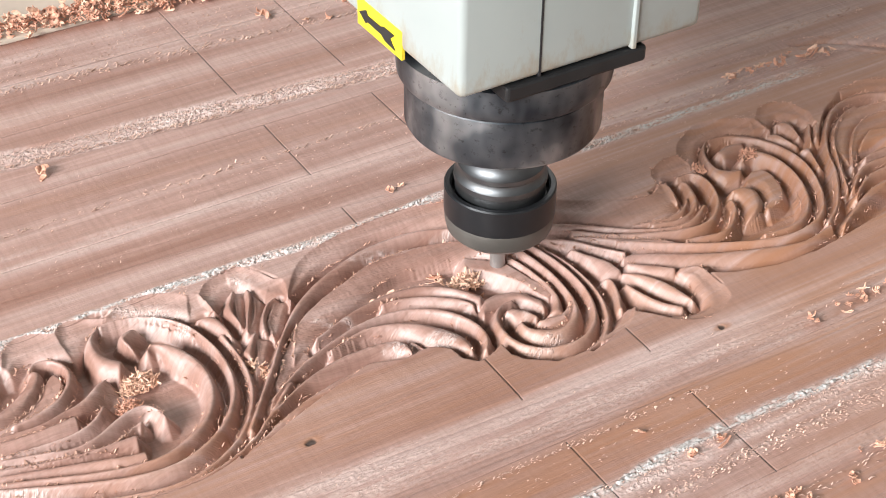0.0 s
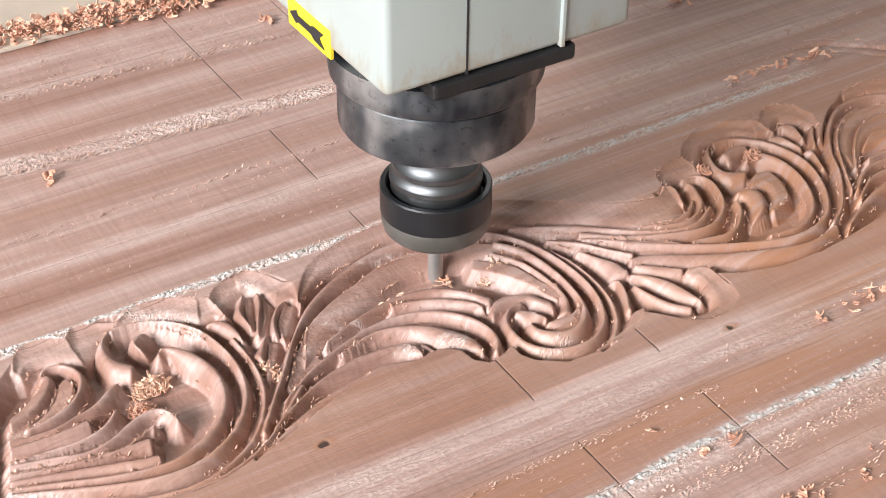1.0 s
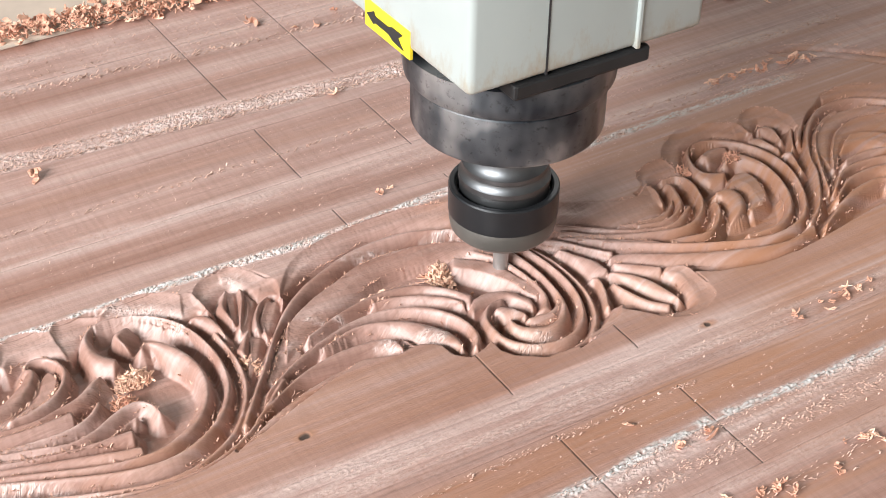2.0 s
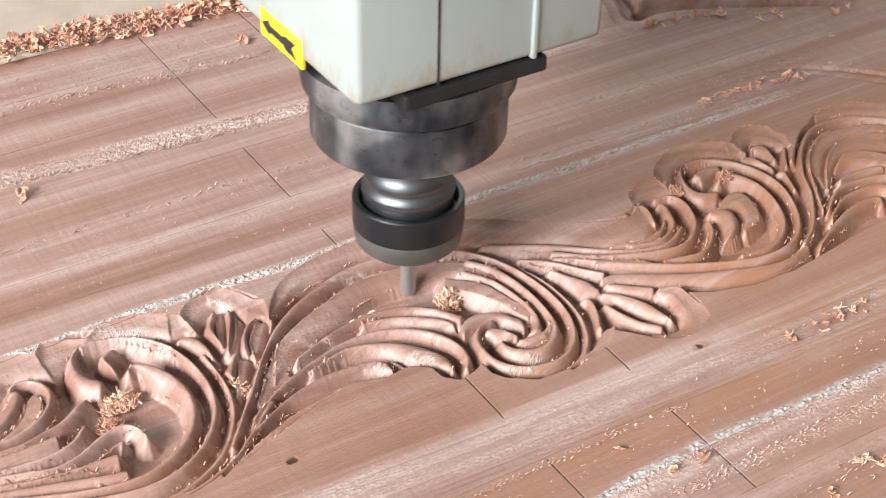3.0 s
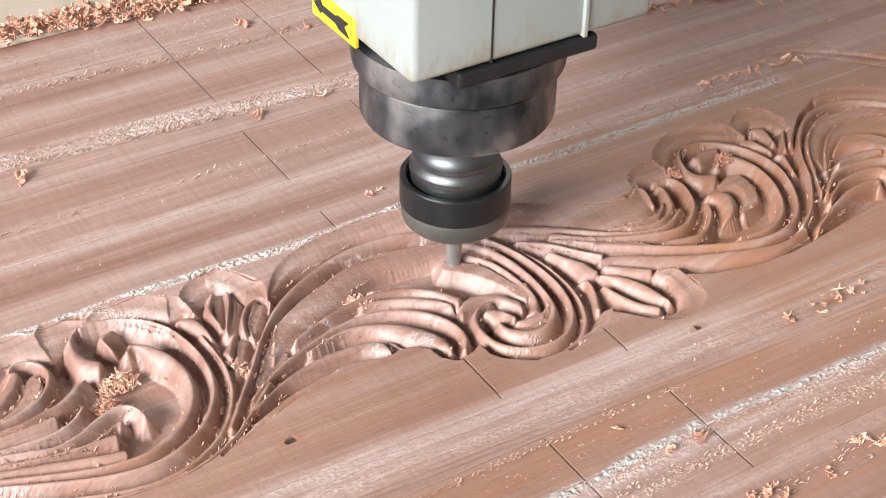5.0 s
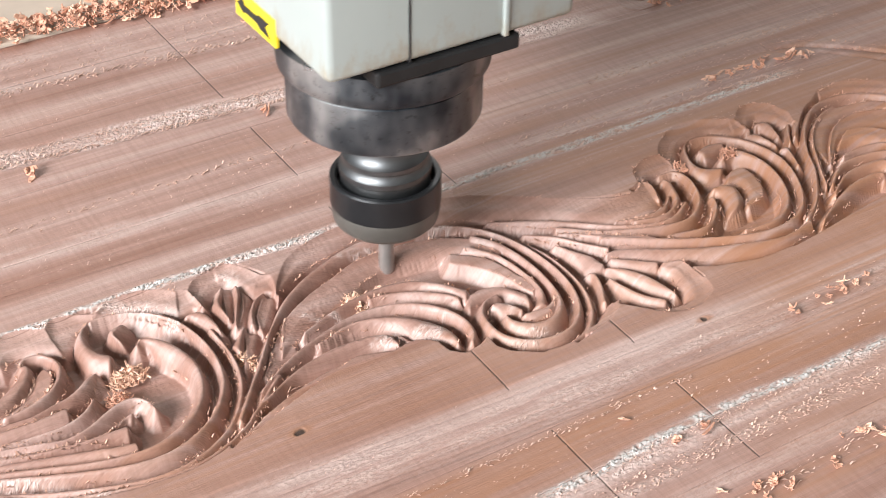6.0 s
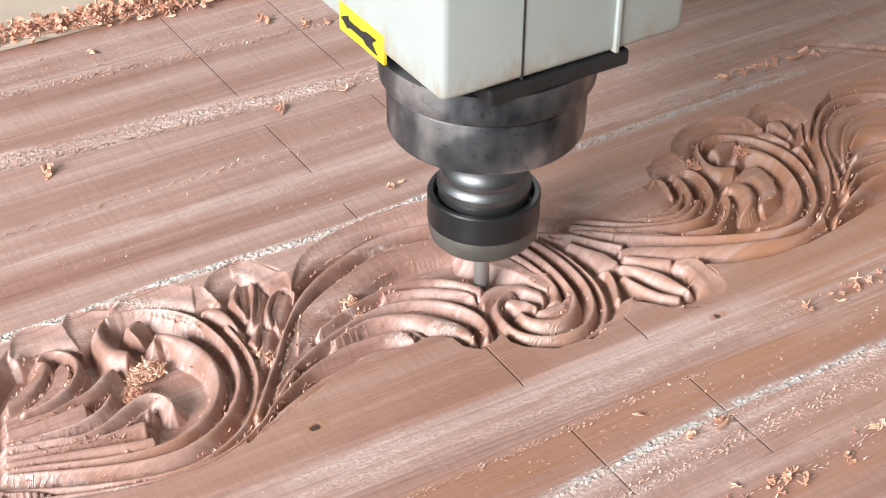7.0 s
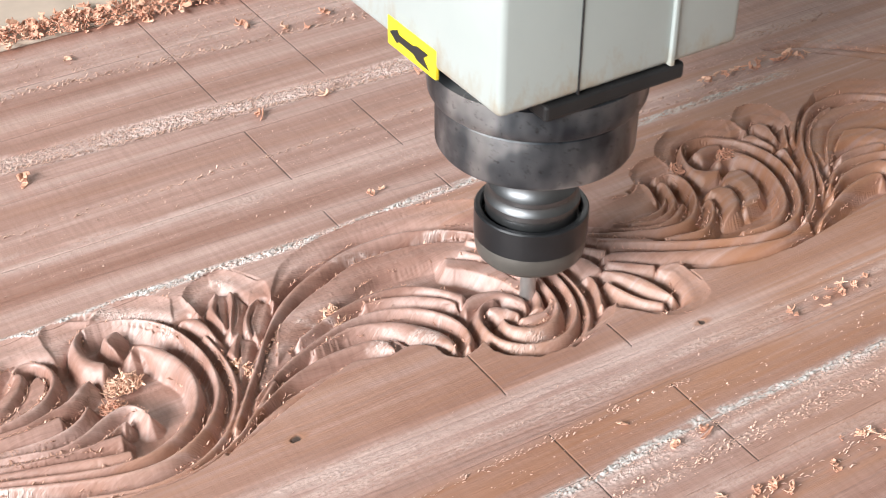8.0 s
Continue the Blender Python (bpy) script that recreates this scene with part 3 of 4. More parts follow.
    cut.rib([(71.1, 36), (73, 28.4), (76.5, 18.8), (81.7, 11.6)], [(68, 28.8), (69.4, 21.7), (72.6, 13.6), (78.8, 7.8)], -8, -0.9, -8, 0.45)
    cut.rib([(93.8, 28.7), (100.2, 26.1), (100.7, 18), (100.6, 9.6), (98.5, 5.4), (90.7, 1.1), (81, 0.9), (71.9, 6.3)], [(90.7, 27.9), (92.6, 23.3), (90.4, 15.3), (89.1, 8.6), (85, 7), (78.8, 7.8), (75, 9.8)], -0.05, -1.2, -5, 0.5)
    cut.rib([(64.3, 19), (59.2, 14), (51.5, 10.7), (42.1, 8.6)], [(60.6, 20.8), (55.7, 17.8), (50.8, 14.7), (44.2, 12.8)], -0.05, -1.5, -4, 0.5)


def stem_bundle(cut):
    """The bundle of long stems that leads to the next flower."""
    cut.rib([(57.5, 75.2), (68.6, 67.2), (75.5, 57.5), (83.3, 49.2)], [(58.1, 71.9), (68.2, 62.7), (75.6, 53.7), (80.5, 47.2)], -8, -0.9, -8, 0.5)
    cut.rib([(69.9, 69.1), (84.8, 58.8), (98, 49.9), (103.1, 45.5)], [(73.3, 66), (82.7, 55.8), (95.8, 47), (101.9, 43.8)], -8, -1.0, -8, 0.4)
    cut.rib([(77.7, 47.3), (85.2, 48.1), (103.3, 38.5), (120.1, 30.7), (147.4, 21.2), (165.5, 24.3)], [(79.8, 44.5), (89.2, 38.4), (98.3, 32.1), (116, 22.3), (141.8, 14.8), (163.4, 17.8)], -8, -1.0, -5, 0.45)
    cut.rib([(50.5, 89.2), (75, 76.3), (92.8, 61.8), (107.1, 54.2), (117.6, 54.5), (127.4, 59.2)], [(49.5, 87.7), (72.6, 72.8), (91.1, 59.4), (108.1, 51.6), (120.5, 50.7), (130.9, 57.9)], -8, -0.9, -8, 0.5)


def flower_scroll(cut):
    """The second flower and the stems that leave it."""
    cut.rib([(95, 62.9), (106.7, 61.1), (119.8, 62.8), (127.3, 69.1)], [(96, 62.1), (106.6, 57.1), (116.6, 56.8), (125, 62.4)], -7, -1.2, -7, 0.5)
    cut.rib([(131.3, 79.8), (139.4, 79.6), (142.8, 72.5), (138.9, 59.7), (130.8, 49.9), (120.4, 45.3), (105.1, 48), (84.1, 57.8), (69.9, 69.1)], [(131.9, 79.7), (137.6, 77.3), (138.5, 70.2), (135.2, 61.2), (129.8, 54.7), (120, 50), (107.3, 52.5), (86.9, 61.5), (72.6, 72.8)], -8, -0.7, -8, 0.5)
    cut.rib([(130.5, 76.2), (134.6, 73.8), (131.6, 64.1), (124.7, 57), (115.1, 53.2), (102.7, 55.9)], [(130.7, 76.3), (126.4, 69), (124.4, 62.8), (120.8, 59.1), (112.6, 57.3), (100.7, 60.7)], -8, -0.9, -8, 0.5)
    cut.rib([(120, 78.4), (122.8, 85.9), (129.6, 90.7), (140.4, 91.5), (142.4, 85.6)], [(123.8, 79), (128.7, 82.2), (132.8, 82.8), (138.1, 81.7), (142.4, 78.6)], -0.05, -1.8, -5, 0.5)
    cut.rib([(121.9, 78.8), (123.3, 75), (120.4, 64.8)], [(113.9, 75.9), (115.4, 72.1), (119.7, 67)], -0.05, -1.6, -3, 0.5)
    cut.rib([(140.7, 91.9), (146.9, 98.9), (158, 104.9), (171.6, 105.8), (185.9, 98.4)], [(143, 78.2), (149.7, 88.4), (156.6, 95), (165.4, 97.9), (174.7, 97.4), (182.7, 90.4)], -0.05, -2.4, -5, 0.5)
    cut.rib([(185.9, 98.4), (188.6, 96.2), (188.1, 86.9)], [(182.7, 90.4), (185.9, 89.5), (190.4, 89.1)], -0.05, -1.8, -5, 0.5)
    cut.rib([(189.8, 98.3), (195.8, 103.4), (202.9, 103.8), (210.3, 98.8), (211.6, 93.4)], [(191.7, 89.4), (195.4, 92.9), (198.8, 94.8), (202.1, 92.9), (205.9, 88.9)], -0.05, -1.6, -5, 0.5)
    cut.rib([(211.6, 93.4), (212.6, 89.3), (208.5, 80.3)], [(205.5, 88), (206.4, 84.6), (209.8, 82)], -0.05, -1.8, -5, 0.5)
    cut.rib([(194.3, 89.9), (200.4, 91.9), (202.5, 87.8), (196.5, 77.4)], [(194.6, 90), (194.6, 84.4), (196.7, 77.5)], -6, -0.7, -6, 0.5)
    cut.rib([(205.2, 83.4), (200.3, 78), (197, 71.1)], [(209.3, 82.9), (204.5, 77.3), (199.1, 71.7)], -6, -0.8, -6, 0.5)
    cut.rib([(183.6, 85.2), (190.8, 85.9), (190.6, 72.7)], [(183.8, 84.1), (186.7, 79.1), (191.6, 72.9)], -6, -0.9, -6, 0.5)
    cut.rib([(191.2, 69.7), (195.9, 69.6), (188.5, 55.4)], [(190.6, 68.1), (189.3, 62), (188.7, 56)], -6, -1.0, -6, 0.5)
    cut.rib([(154.7, 65.3), (148, 68.3), (145, 75.2), (148.8, 86), (155.3, 93.9), (164.6, 97.1), (175.2, 92.4), (184.2, 82.1), (187.9, 67.9), (184.1, 51.3), (176.5, 37.1), (166, 26.4), (154, 21.8), (139.7, 22.6), (120.1, 30.7), (104.1, 39.5), (81.8, 54.7)], [(161.4, 72.9), (153.9, 76.4), (152.7, 81.8), (155.4, 89.2), (160.3, 94.4), (166.2, 94.2), (173.4, 88.2), (180.2, 79.2), (182.5, 67.1), (180.9, 53.9), (173.6, 40.6), (164.9, 31.2), (154.9, 27.6), (141.4, 27.8), (123.1, 34.2), (106.8, 42.7), (84.3, 58)], -8, -0.7, -8, 0.5)
    cut.rib([(158.4, 87.7), (165.1, 91.9), (169.9, 90), (172.3, 85.9)], [(157.3, 83.8), (157.6, 78.9), (163.8, 81), (169.9, 83.7)], -8, -0.9, -8, 0.5)
    cut.rib([(164.8, 77.5), (169.3, 81.7), (175.2, 79.2), (179.1, 68.9), (177.3, 54.3), (171, 40.4), (162, 31.2), (151, 26.9), (135.6, 28.2)], [(164.4, 76.9), (170.2, 75), (173.6, 66.1), (172.3, 53.9), (166.6, 42.3), (159.1, 34.7), (149, 31.2), (136.1, 32)], -8, -0.8, -8, 0.45)
    cut.rib([(145.4, 60.8), (153.1, 62.7), (157.1, 58.3), (154.3, 50.4), (149.2, 45.2)], [(144.6, 59), (144.3, 54.7), (142.2, 49.6), (138.5, 44.6), (137.2, 41.6)], -7, -0.9, -7, 0.4)
    cut.rib([(161.6, 68.9), (168.3, 67.5), (167.5, 57.6), (161.9, 48.4), (151, 44.1)], [(154.6, 63.5), (158.8, 60), (157.3, 52.9), (150.7, 46)], -3.2, -3.0, -5, 0.5)
    cut.rib([(140.6, 55.2), (141.8, 53), (135.5, 44.8), (123.2, 38), (105.8, 41.6)], [(139.3, 56.3), (135.1, 49.1), (125.3, 42.1), (108.5, 44.8)], -8, -1.0, -8, 0.5)
    cut.rib([(237.5, 96.3), (247.8, 98), (258.3, 96), (273, 86), (285.1, 72.2)], [(237.2, 93.5), (245.7, 93.2), (253.9, 90.7), (268.1, 80.4), (280.2, 66.7)], -0.05, -1.4, -4, 0.5)
    cut.rib([(161.9, 24), (174, 31), (190.3, 50.3), (199.8, 65.5), (210.1, 78.3), (224.7, 89.3), (239.4, 92.2), (252.4, 89.2), (266.6, 78.9), (278.3, 64.9)], [(166, 22.4), (180, 33), (192.8, 47.8), (199.6, 60.3), (210.3, 72.7), (222.2, 82.2), (235.2, 87.7), (249.5, 86.2), (263.3, 75.6), (274.9, 61.7)], -8, -0.8, -8, 0.5)
    cut.rib([(186.9, 37.4), (196.1, 52), (205, 65.1), (214.9, 75.4), (225, 82.3), (236.4, 85.2)], [(189.2, 38.4), (197.1, 51.4), (207, 65.5), (215, 73.7), (224.6, 79.7), (235.1, 83.1)], -8, -0.9, -8, 0.5)
    cut.rib([(206, 64.6), (214.8, 74), (228.6, 82.6), (242.6, 82.8), (254.1, 80.1), (261.4, 74), (273, 60.1)], [(202.9, 50.5), (213.4, 62.7), (224.4, 72.6), (238.4, 78.3), (247.5, 76.9), (258.9, 71.2), (271.2, 58.1)], -2.2, -2.8, -5.5, 0.4)
    cut.rib([(202.8, 50.7), (213.6, 62.7), (224.6, 71.5), (237.2, 75.7), (245.7, 75.2), (257.1, 69.6), (269.3, 56.6)], [(203.1, 49.4), (213.6, 58.3), (221, 63.6), (230.7, 67.7), (238.8, 66.2), (247.5, 59.9), (258.9, 46.4)], -2.2, -3.4, -5.5, 0.4)
    cut.rib([(225.6, 65.5), (233.8, 63.3), (240.3, 57.8), (243.7, 49.1)], [(215.3, 59.4), (223.3, 59), (231.8, 53.8), (233.9, 44)], -0.8, -1.6, -5, 0.5)
    cut.rib([(210.6, 52.7), (222.4, 54.6), (232.6, 52.9), (234.5, 49)], [(209.1, 49.4), (219.2, 49.6), (228.9, 48.1), (233.2, 47.6)], -6, -1.2, -6, 0.5)
    cut.rib([(186.6, 35), (198.6, 45.4), (210.1, 48.8), (222.4, 47.7), (232.5, 44.9), (245, 33.1)], [(194, 38.1), (205.4, 43.9), (216.7, 45.3), (229.1, 41.6), (241, 29.2)], -7, -1.0, -7, 0.5)
    cut.rib([(188.7, 33.8), (201.2, 41.3), (211.8, 43.6), (224.4, 42.9), (228, 38.1), (232.5, 27.6)], [(184.7, 28.9), (197.7, 35.8), (207.5, 37.5), (216.5, 36.7), (221.5, 31.7), (226, 21.3)], -7, -1.0, -7, 0.5)
    cut.rib([(174.4, 23.1), (188.6, 31.4), (201.3, 36.2), (214.9, 36.7), (216.2, 32.3)], [(165.5, 16.9), (187.2, 25), (200.8, 29), (210.5, 30.6), (215.4, 31.2)], -7, -1.3, -7, 0.5)


def carve():
    cut = Relief()
    cut.region([(-169.4, 87.4), (-151.3, 106.9), (-142.4, 115.1), (-133.6, 116.1), (-125.6, 112.4), (-122.1, 115.5), (-111.4, 117.9), (-102.2, 116.2), (-90.1, 118.4), (-76.5, 109.2), (-71.7, 109.8), (-63.1, 115.5), (-56.7, 117.1), (-49.3, 113.5), (-43.9, 105), (-41.6, 100), (-43.1, 90.9), (-56.2, 68.4), (-70.8, 44.7), (-91.4, 25.2), (-112.3, 19.5), (-131.5, 20.4), (-182.1, 46.5)])
    cut.region([(-43.3, 91), (-31.2, 104), (-16.7, 110.6), (0.4, 114.3), (21.7, 115.2), (39.1, 113.1), (56.7, 102.3), (78, 88.7), (98.8, 78.3), (113.2, 74.5), (109.2, 50.9), (121.4, 30.6), (128.9, 12.6), (107.8, 17.7), (101.3, 21.5), (101.4, 14.6), (99.7, 7.2), (94.2, 2.6), (83.9, 1.8), (73.7, 5.5), (66.7, 13.5), (62.5, 17.5), (55.4, 11.5), (44.9, 8.4), (34.6, 8), (22.5, 8.4), (12.8, 15.5), (10, 20.4), (10.1, 26.9), (6, 24.3), (-1.7, 22.7), (-6.1, 27.1), (-7.2, 35), (-14.2, 39.1), (-23.4, 37.4), (-35, 41.4), (-49.3, 40.2), (-65.8, 34), (-82.8, 25.7), (-91.4, 25.2), (-70.8, 44.7), (-56.2, 68.4)])
    cut.region([(121.2, 79.7), (125.4, 87.9), (134.1, 91.1), (140.8, 91.2), (145.2, 97.2), (151.7, 102.7), (164, 104.9), (177.7, 102.2), (187.6, 96.9), (196.5, 100.9), (205.5, 100.6), (209.6, 93.2), (210.5, 86.1), (202.2, 72.9), (218.7, 85.6), (233.8, 91.1), (247.4, 91.1), (268.1, 83.5), (215.2, 20.5), (178.6, 15.2), (164.4, 13), (147.6, 10.9), (128, 11.5), (109.7, 16.6), (93.2, 30.4), (99.5, 56.6), (92.1, 65.4), (100.8, 77.2), (113.2, 74.5)])
    cut.region([(185.2, 54.1), (211.2, 78.5), (226, 89.5), (238.1, 96.9), (248.4, 98.5), (259, 96.5), (273.6, 86.5), (285.7, 72.7), (225.3, 14.9), (214.4, 27.5), (194.1, 22.8), (175.7, 16.8), (155.1, 14.5), (147.3, 19.1)])
    leaf_scroll(cut)
    stem_scroll(cut)
    stem_bundle(cut)
    flower_scroll(cut)
    # edge of the next carved field and a shallow rim
    cut.region([(222, 236), (212, 213), (216, 204), (246, 204), (300, 178), (340, 155), (340, 260), (226, 260)])
    cut.rib([(226, 258), (220, 232), (212, 213), (218, 203), (246, 203), (300, 177), (345, 152)], [(238, 258), (232, 234), (226, 220), (231, 215), (250, 216), (304, 190), (345, 168)], -0.05, -1.0, -6)
    cut.rib([(246, 256), (240, 234), (236, 226), (254, 226), (308, 200), (345, 178)], [(258, 256), (252, 240), (250, 236), (260, 236), (314, 212), (345, 192)], -8, -0.8, -8)
    cut.rib([(244.1, 142.9), (261.6, 138.2), (279.8, 126.3), (297.1, 110.4), (310.6, 93.5)], [(244.8, 139.4), (260.6, 135), (277.3, 123.4), (294.4, 107.6), (308, 90.7)], -0.05, -0.3, -2)
    cut.rib([(244.8, 139.4), (260.2, 134.5), (276.9, 123), (294, 107.1), (307.6, 90.3)], [(248.1, 133), (257.3, 129.2), (272.3, 116.1), (286.6, 99.6), (299.3, 82.2)], -2, -0.8, -3.5)
    cut.settle()
    return cut


def panel():
    relief = RELIEF
    low, cutmask = relief.finish()
    X, Y = np.meshgrid(XS, YS)
    i = np.clip(np.rint((X * 1000 - relief.x) / relief.d).astype(int), 0, relief.nx - 1)
    j = np.clip(np.rint((Y * 1000 - relief.y) / relief.d).astype(int), 0, relief.ny - 1)
    within = (X >= -0.2) & (X <= 0.335) & (Y >= -0.03) & (Y <= 0.287)
    Z = np.where(within, low[j, i], 0.0)
    cut = within & cutmask[j, i]
    rng = np.random.default_rng(4)
    xm, ym = X * 1000, Y * 1000
    # torn bands along the boards
    pale, warm, dark = np.zeros(X.shape), np.zeros(X.shape), np.zeros(X.shape)
    wander = 1.2 * smooth_noise(rng, X.shape, 160, 400)
    fuzz = rng.standard_normal(X.shape) * 0.5 + smooth_noise(rng, X.shape, 3, 1)
    patch = np.clip(0.7 + 0.45 * smooth_noise(rng, X.shape, 50, 6), 0, 1)
    for yc, half, slope, strength, xa, xb in PALE:
        w = np.exp(-(((ym - slope * xm + wander - yc) / half) ** 4)) * patch * strength * ~cut * np.clip((xm - xa) / 12, 0, 1) * np.clip((xb - xm) / 12, 0, 1)
        pale = np.maximum(pale, w * np.clip(0.75 + 0.3 * fuzz, 0, 1))
        Z += w * np.clip(fuzz, -0.8, 2.2) * 0.26
    for yc, half, slope, strength, xa, xb in BROWN:
        w = np.exp(-(((ym - slope * xm + wander - yc) / half) ** 6)) * strength * np.clip((xm - xa) / 40, 0, 1) * np.clip((xb - xm) / 40, 0, 1)
        warm = np.maximum(warm, w * np.clip(0.75 + 0.35 * smooth_noise(rng, X.shape, 90, 3), 0, 1))
    glue = np.zeros(X.shape)
    for yc, half, xa, xb in GLUE:
        w = np.exp(-(((ym + wander - yc) / half) ** 4)) * ~cut * np.clip((xm - xa) / 20, 0, 1) * np.clip((xb - xm) / 20, 0, 1)
        w *= np.clip(0.75 + 0.6 * smooth_noise(rng, X.shape, 14, 3), 0, 1)
        glue = np.maximum(glue, w * np.clip(0.8 + 0.3 * fuzz, 0, 1))
        Z += w * np.clip(fuzz, -0.7, 2.0) * 0.30
    for ya, yb, slope, drop in PLANED:
        q = ym - slope * xm
        Z -= drop * np.clip((q - ya) / 0.8, 0, 1) * np.clip((yb - q) / 0.8, 0, 1) * ~cut
    for xl, ya, yb in SAW_LINES:
        w = (np.abs(xm - xl) < 0.21) & (ym > ya) & (ym < yb) & ~cut
        dark = np.maximum(dark, w * 1.0)
        Z -= 0.35 * w
    for kx, ky, r in ((-72.5, 16.5, 1.6), (84.5, -6.8, 1.2)):
        w = np.clip(2.4 * (1.15 - np.hypot((xm - kx) / 1.2, ym - ky) / r + 0.18 * smooth_noise(rng, X.shape, 4, 3)), 0, 1)
        dark = np.maximum(dark, w * 0.9)
        ring = np.exp(-((np.hypot((xm - kx) / 2.2, ym - ky) / r / 1.6) ** 4))
        warm = np.maximum(warm, ring * 0.8)
        Z -= 0.5 * w
    Z += cut * 0.05 * smooth_noise(rng, X.shape, 2, 2)
    for cx, cy, ux, uy, vx, vy in FUZZ:
        det = ux * vy - uy * vx
        p, q = ((xm - cx) * vy - (ym - cy) * vx) / det, ((ym - cy) * ux - (xm - cx) * uy) / det
        w = np.clip(1.5 - 1.3 * np.hypot(p, q) + 0.35 * smooth_noise(rng, X.shape, 5, 4), 0, 1) * cut
        pale = np.maximum(pale, w * np.clip(0.40 + 0.25 * fuzz, 0, 0.62))
        Z += w * np.clip(fuzz, -0.8, 1.8) * 0.09
    # one board after another, split along the glue lines
    thing = tagged(new("carved_panel"), "reddish hardwood panel of glued boards, carved with scrolling acanthus leaves", "wood panel")
    cuts = [0] + [int(np.argmin(np.abs(YS * 1000 - y))) for y in JOINTS] + [len(YS) - 1]
    for lo, hi in zip(cuts, cuts[1:]):
        r = slice(lo, hi + 1)
        board(thing, X[r], Y[r], Z[r], (pale[r], warm[r], dark[r], glue[r]))
    return thing


def board(thing, X, Y, Z, fields):
    ny, nx = X.shape
    k = np.arange(ny * nx).reshape(ny, nx)
    quads = np.stack([k[:-1, :-1], k[:-1, 1:], k[1:, 1:], k[1:, :-1]], -1).reshape(-1, 4)
    co = np.stack([X, Y, Z / 1000], -1).reshape(-1, 3)
    ring = np.r_[k[0, :], k[1:, -1], k[-1, -2::-1], k[-2:0:-1, 0]]
    under = co[ring].copy()
    under[:, 2] = -0.030
    base = len(co) + np.arange(len(ring))
    co = np.vstack([co, under])
    nxt = np.roll(np.arange(len(ring)), -1)
    side = np.stack([ring, base, base[nxt], ring[nxt]], -1)
    mesh = bpy.data.meshes.new("board")
    mesh.vertices.add(len(co))
    mesh.vertices.foreach_set("co", co.ravel())
    faces = np.vstack([quads, side])
    mesh.loops.add(faces.size)
    mesh.loops.foreach_set("vertex_index", faces.ravel().astype(np.int32))
    mesh.polygons.add(len(faces))
    mesh.polygons.foreach_set("loop_start", np.arange(0, faces.size, 4, dtype=np.int32))
    tone = mesh.color_attributes.new("tone", "FLOAT_COLOR", "POINT")
    rgba = np.zeros((len(co), 4), np.float32)
    for c, field in enumerate(fields):
        rgba[: X.size, c] = field.ravel()
    tone.data.foreach_set("color", rgba.ravel())
    mesh.update(calc_edges=True)
    mesh.materials.append(WOOD)
    mesh.shade_smooth()
    new("board", mesh).parent = thing


JOINTS = [-73.6, -50.2, -26.0, 116.4, 158.0, 202.0, 250.0, 290.0]
# rows of: y in mm, half width, slope, strength, from x, to x
PALE = [(222.5, 7.2, -0.08, 1.0, -400, 200), (116.3, 2.6, 0, 1.0, -400, 245), (300, 14, -0.09, 0.22, -400, 200), (279, 5, -0.09, 0.3, -400, 110), (152, 6, -0.07, 0.28, -400, 90),
        (-12.5, 11.5, -0.05, 0.38, -200, 300), (-53, 4.4, 0, 0.6, -60, 300), (-62, 6, 0, 0.4, -60, 300), (-77, 4, 0, 0.3, -60, 300), (131, 1.6, -0.05, 0.5, 90, 250),
        (165, 4, -0.05, 0.3, 150, 300), (103, 3, 0.0, 0.3, 40, 90)]
BROWN = [(-36.5, 10.5, 0, 0.85, -120, 400), (105, 8, 0, 0.75, 20, 400), (-93, 8, 0, 0.6, -100, 400), (125, 6, -0.05, 0.6, 60, 400), (146, 4, -0.05, 0.55, 60, 400), (160, 3, -0.05, 0.4, 60, 400), (180, 5, -0.05, 0.35, 80, 400), (93, 8, 0, 0.6, 90, 400),
         (20, 20, -0.05, 0.48, -160, 130), (42, 46, 0, 0.95, 85, 420), (0, 9, -0.05, 0.75, 85, 420), (-10, 8, -0.05, 0.35, 60, 420), (-66, 16, 0, 0.4, 40, 420), (-22, 2, -0.05, 0.3, 60, 400), (188, 3, -0.05, 0.18, -400, 300), (250, 8, -0.09, 0.12, -400, 300)]
# rows of: x, y in mm, and the two half axes of each fuzzy torn patch in the carving
FUZZ = [(-95, 111.1, 15.4, -9.3, 1.7, 4.2), (-55.7, 110.2, 4.1, -2.5, 1.9, 4), (27.6, 20.2, 8.5, -5.2, 2.5, 3.6), (20.4, 17.2, 8, -4.8, 1.3, 1.9), (-5.3, 40.4, 5.7, -3.4, 3.9, 6.3), (-21.4, 45.9, 4.2, -2.6, 2.7, 4.6), (28.7, 38.6, 2.9, -1.8, 1.7, 2.6), (63.9, 42.4, 2.3, -1.3, 2.2, 3), (4.4, 96.7, 17, -2.3, 1.2, 2), (32.4, 94.9, 13.7, -1.8, 1.3, 2), (-161.1, 43, 22.1, -13.3, 0.7, 2), (-137, 22.7, 9.4, -5.7, 1, 2.4), (-33.1, 69.8, 9, -5.5, 0.9, 1.8), (-84, 94.5, 3.6, -2.1, 1.1, 2.5)]
GLUE = [(116.3, 2.4, -400, 245), (-50.2, 2.3, -30, 300)]
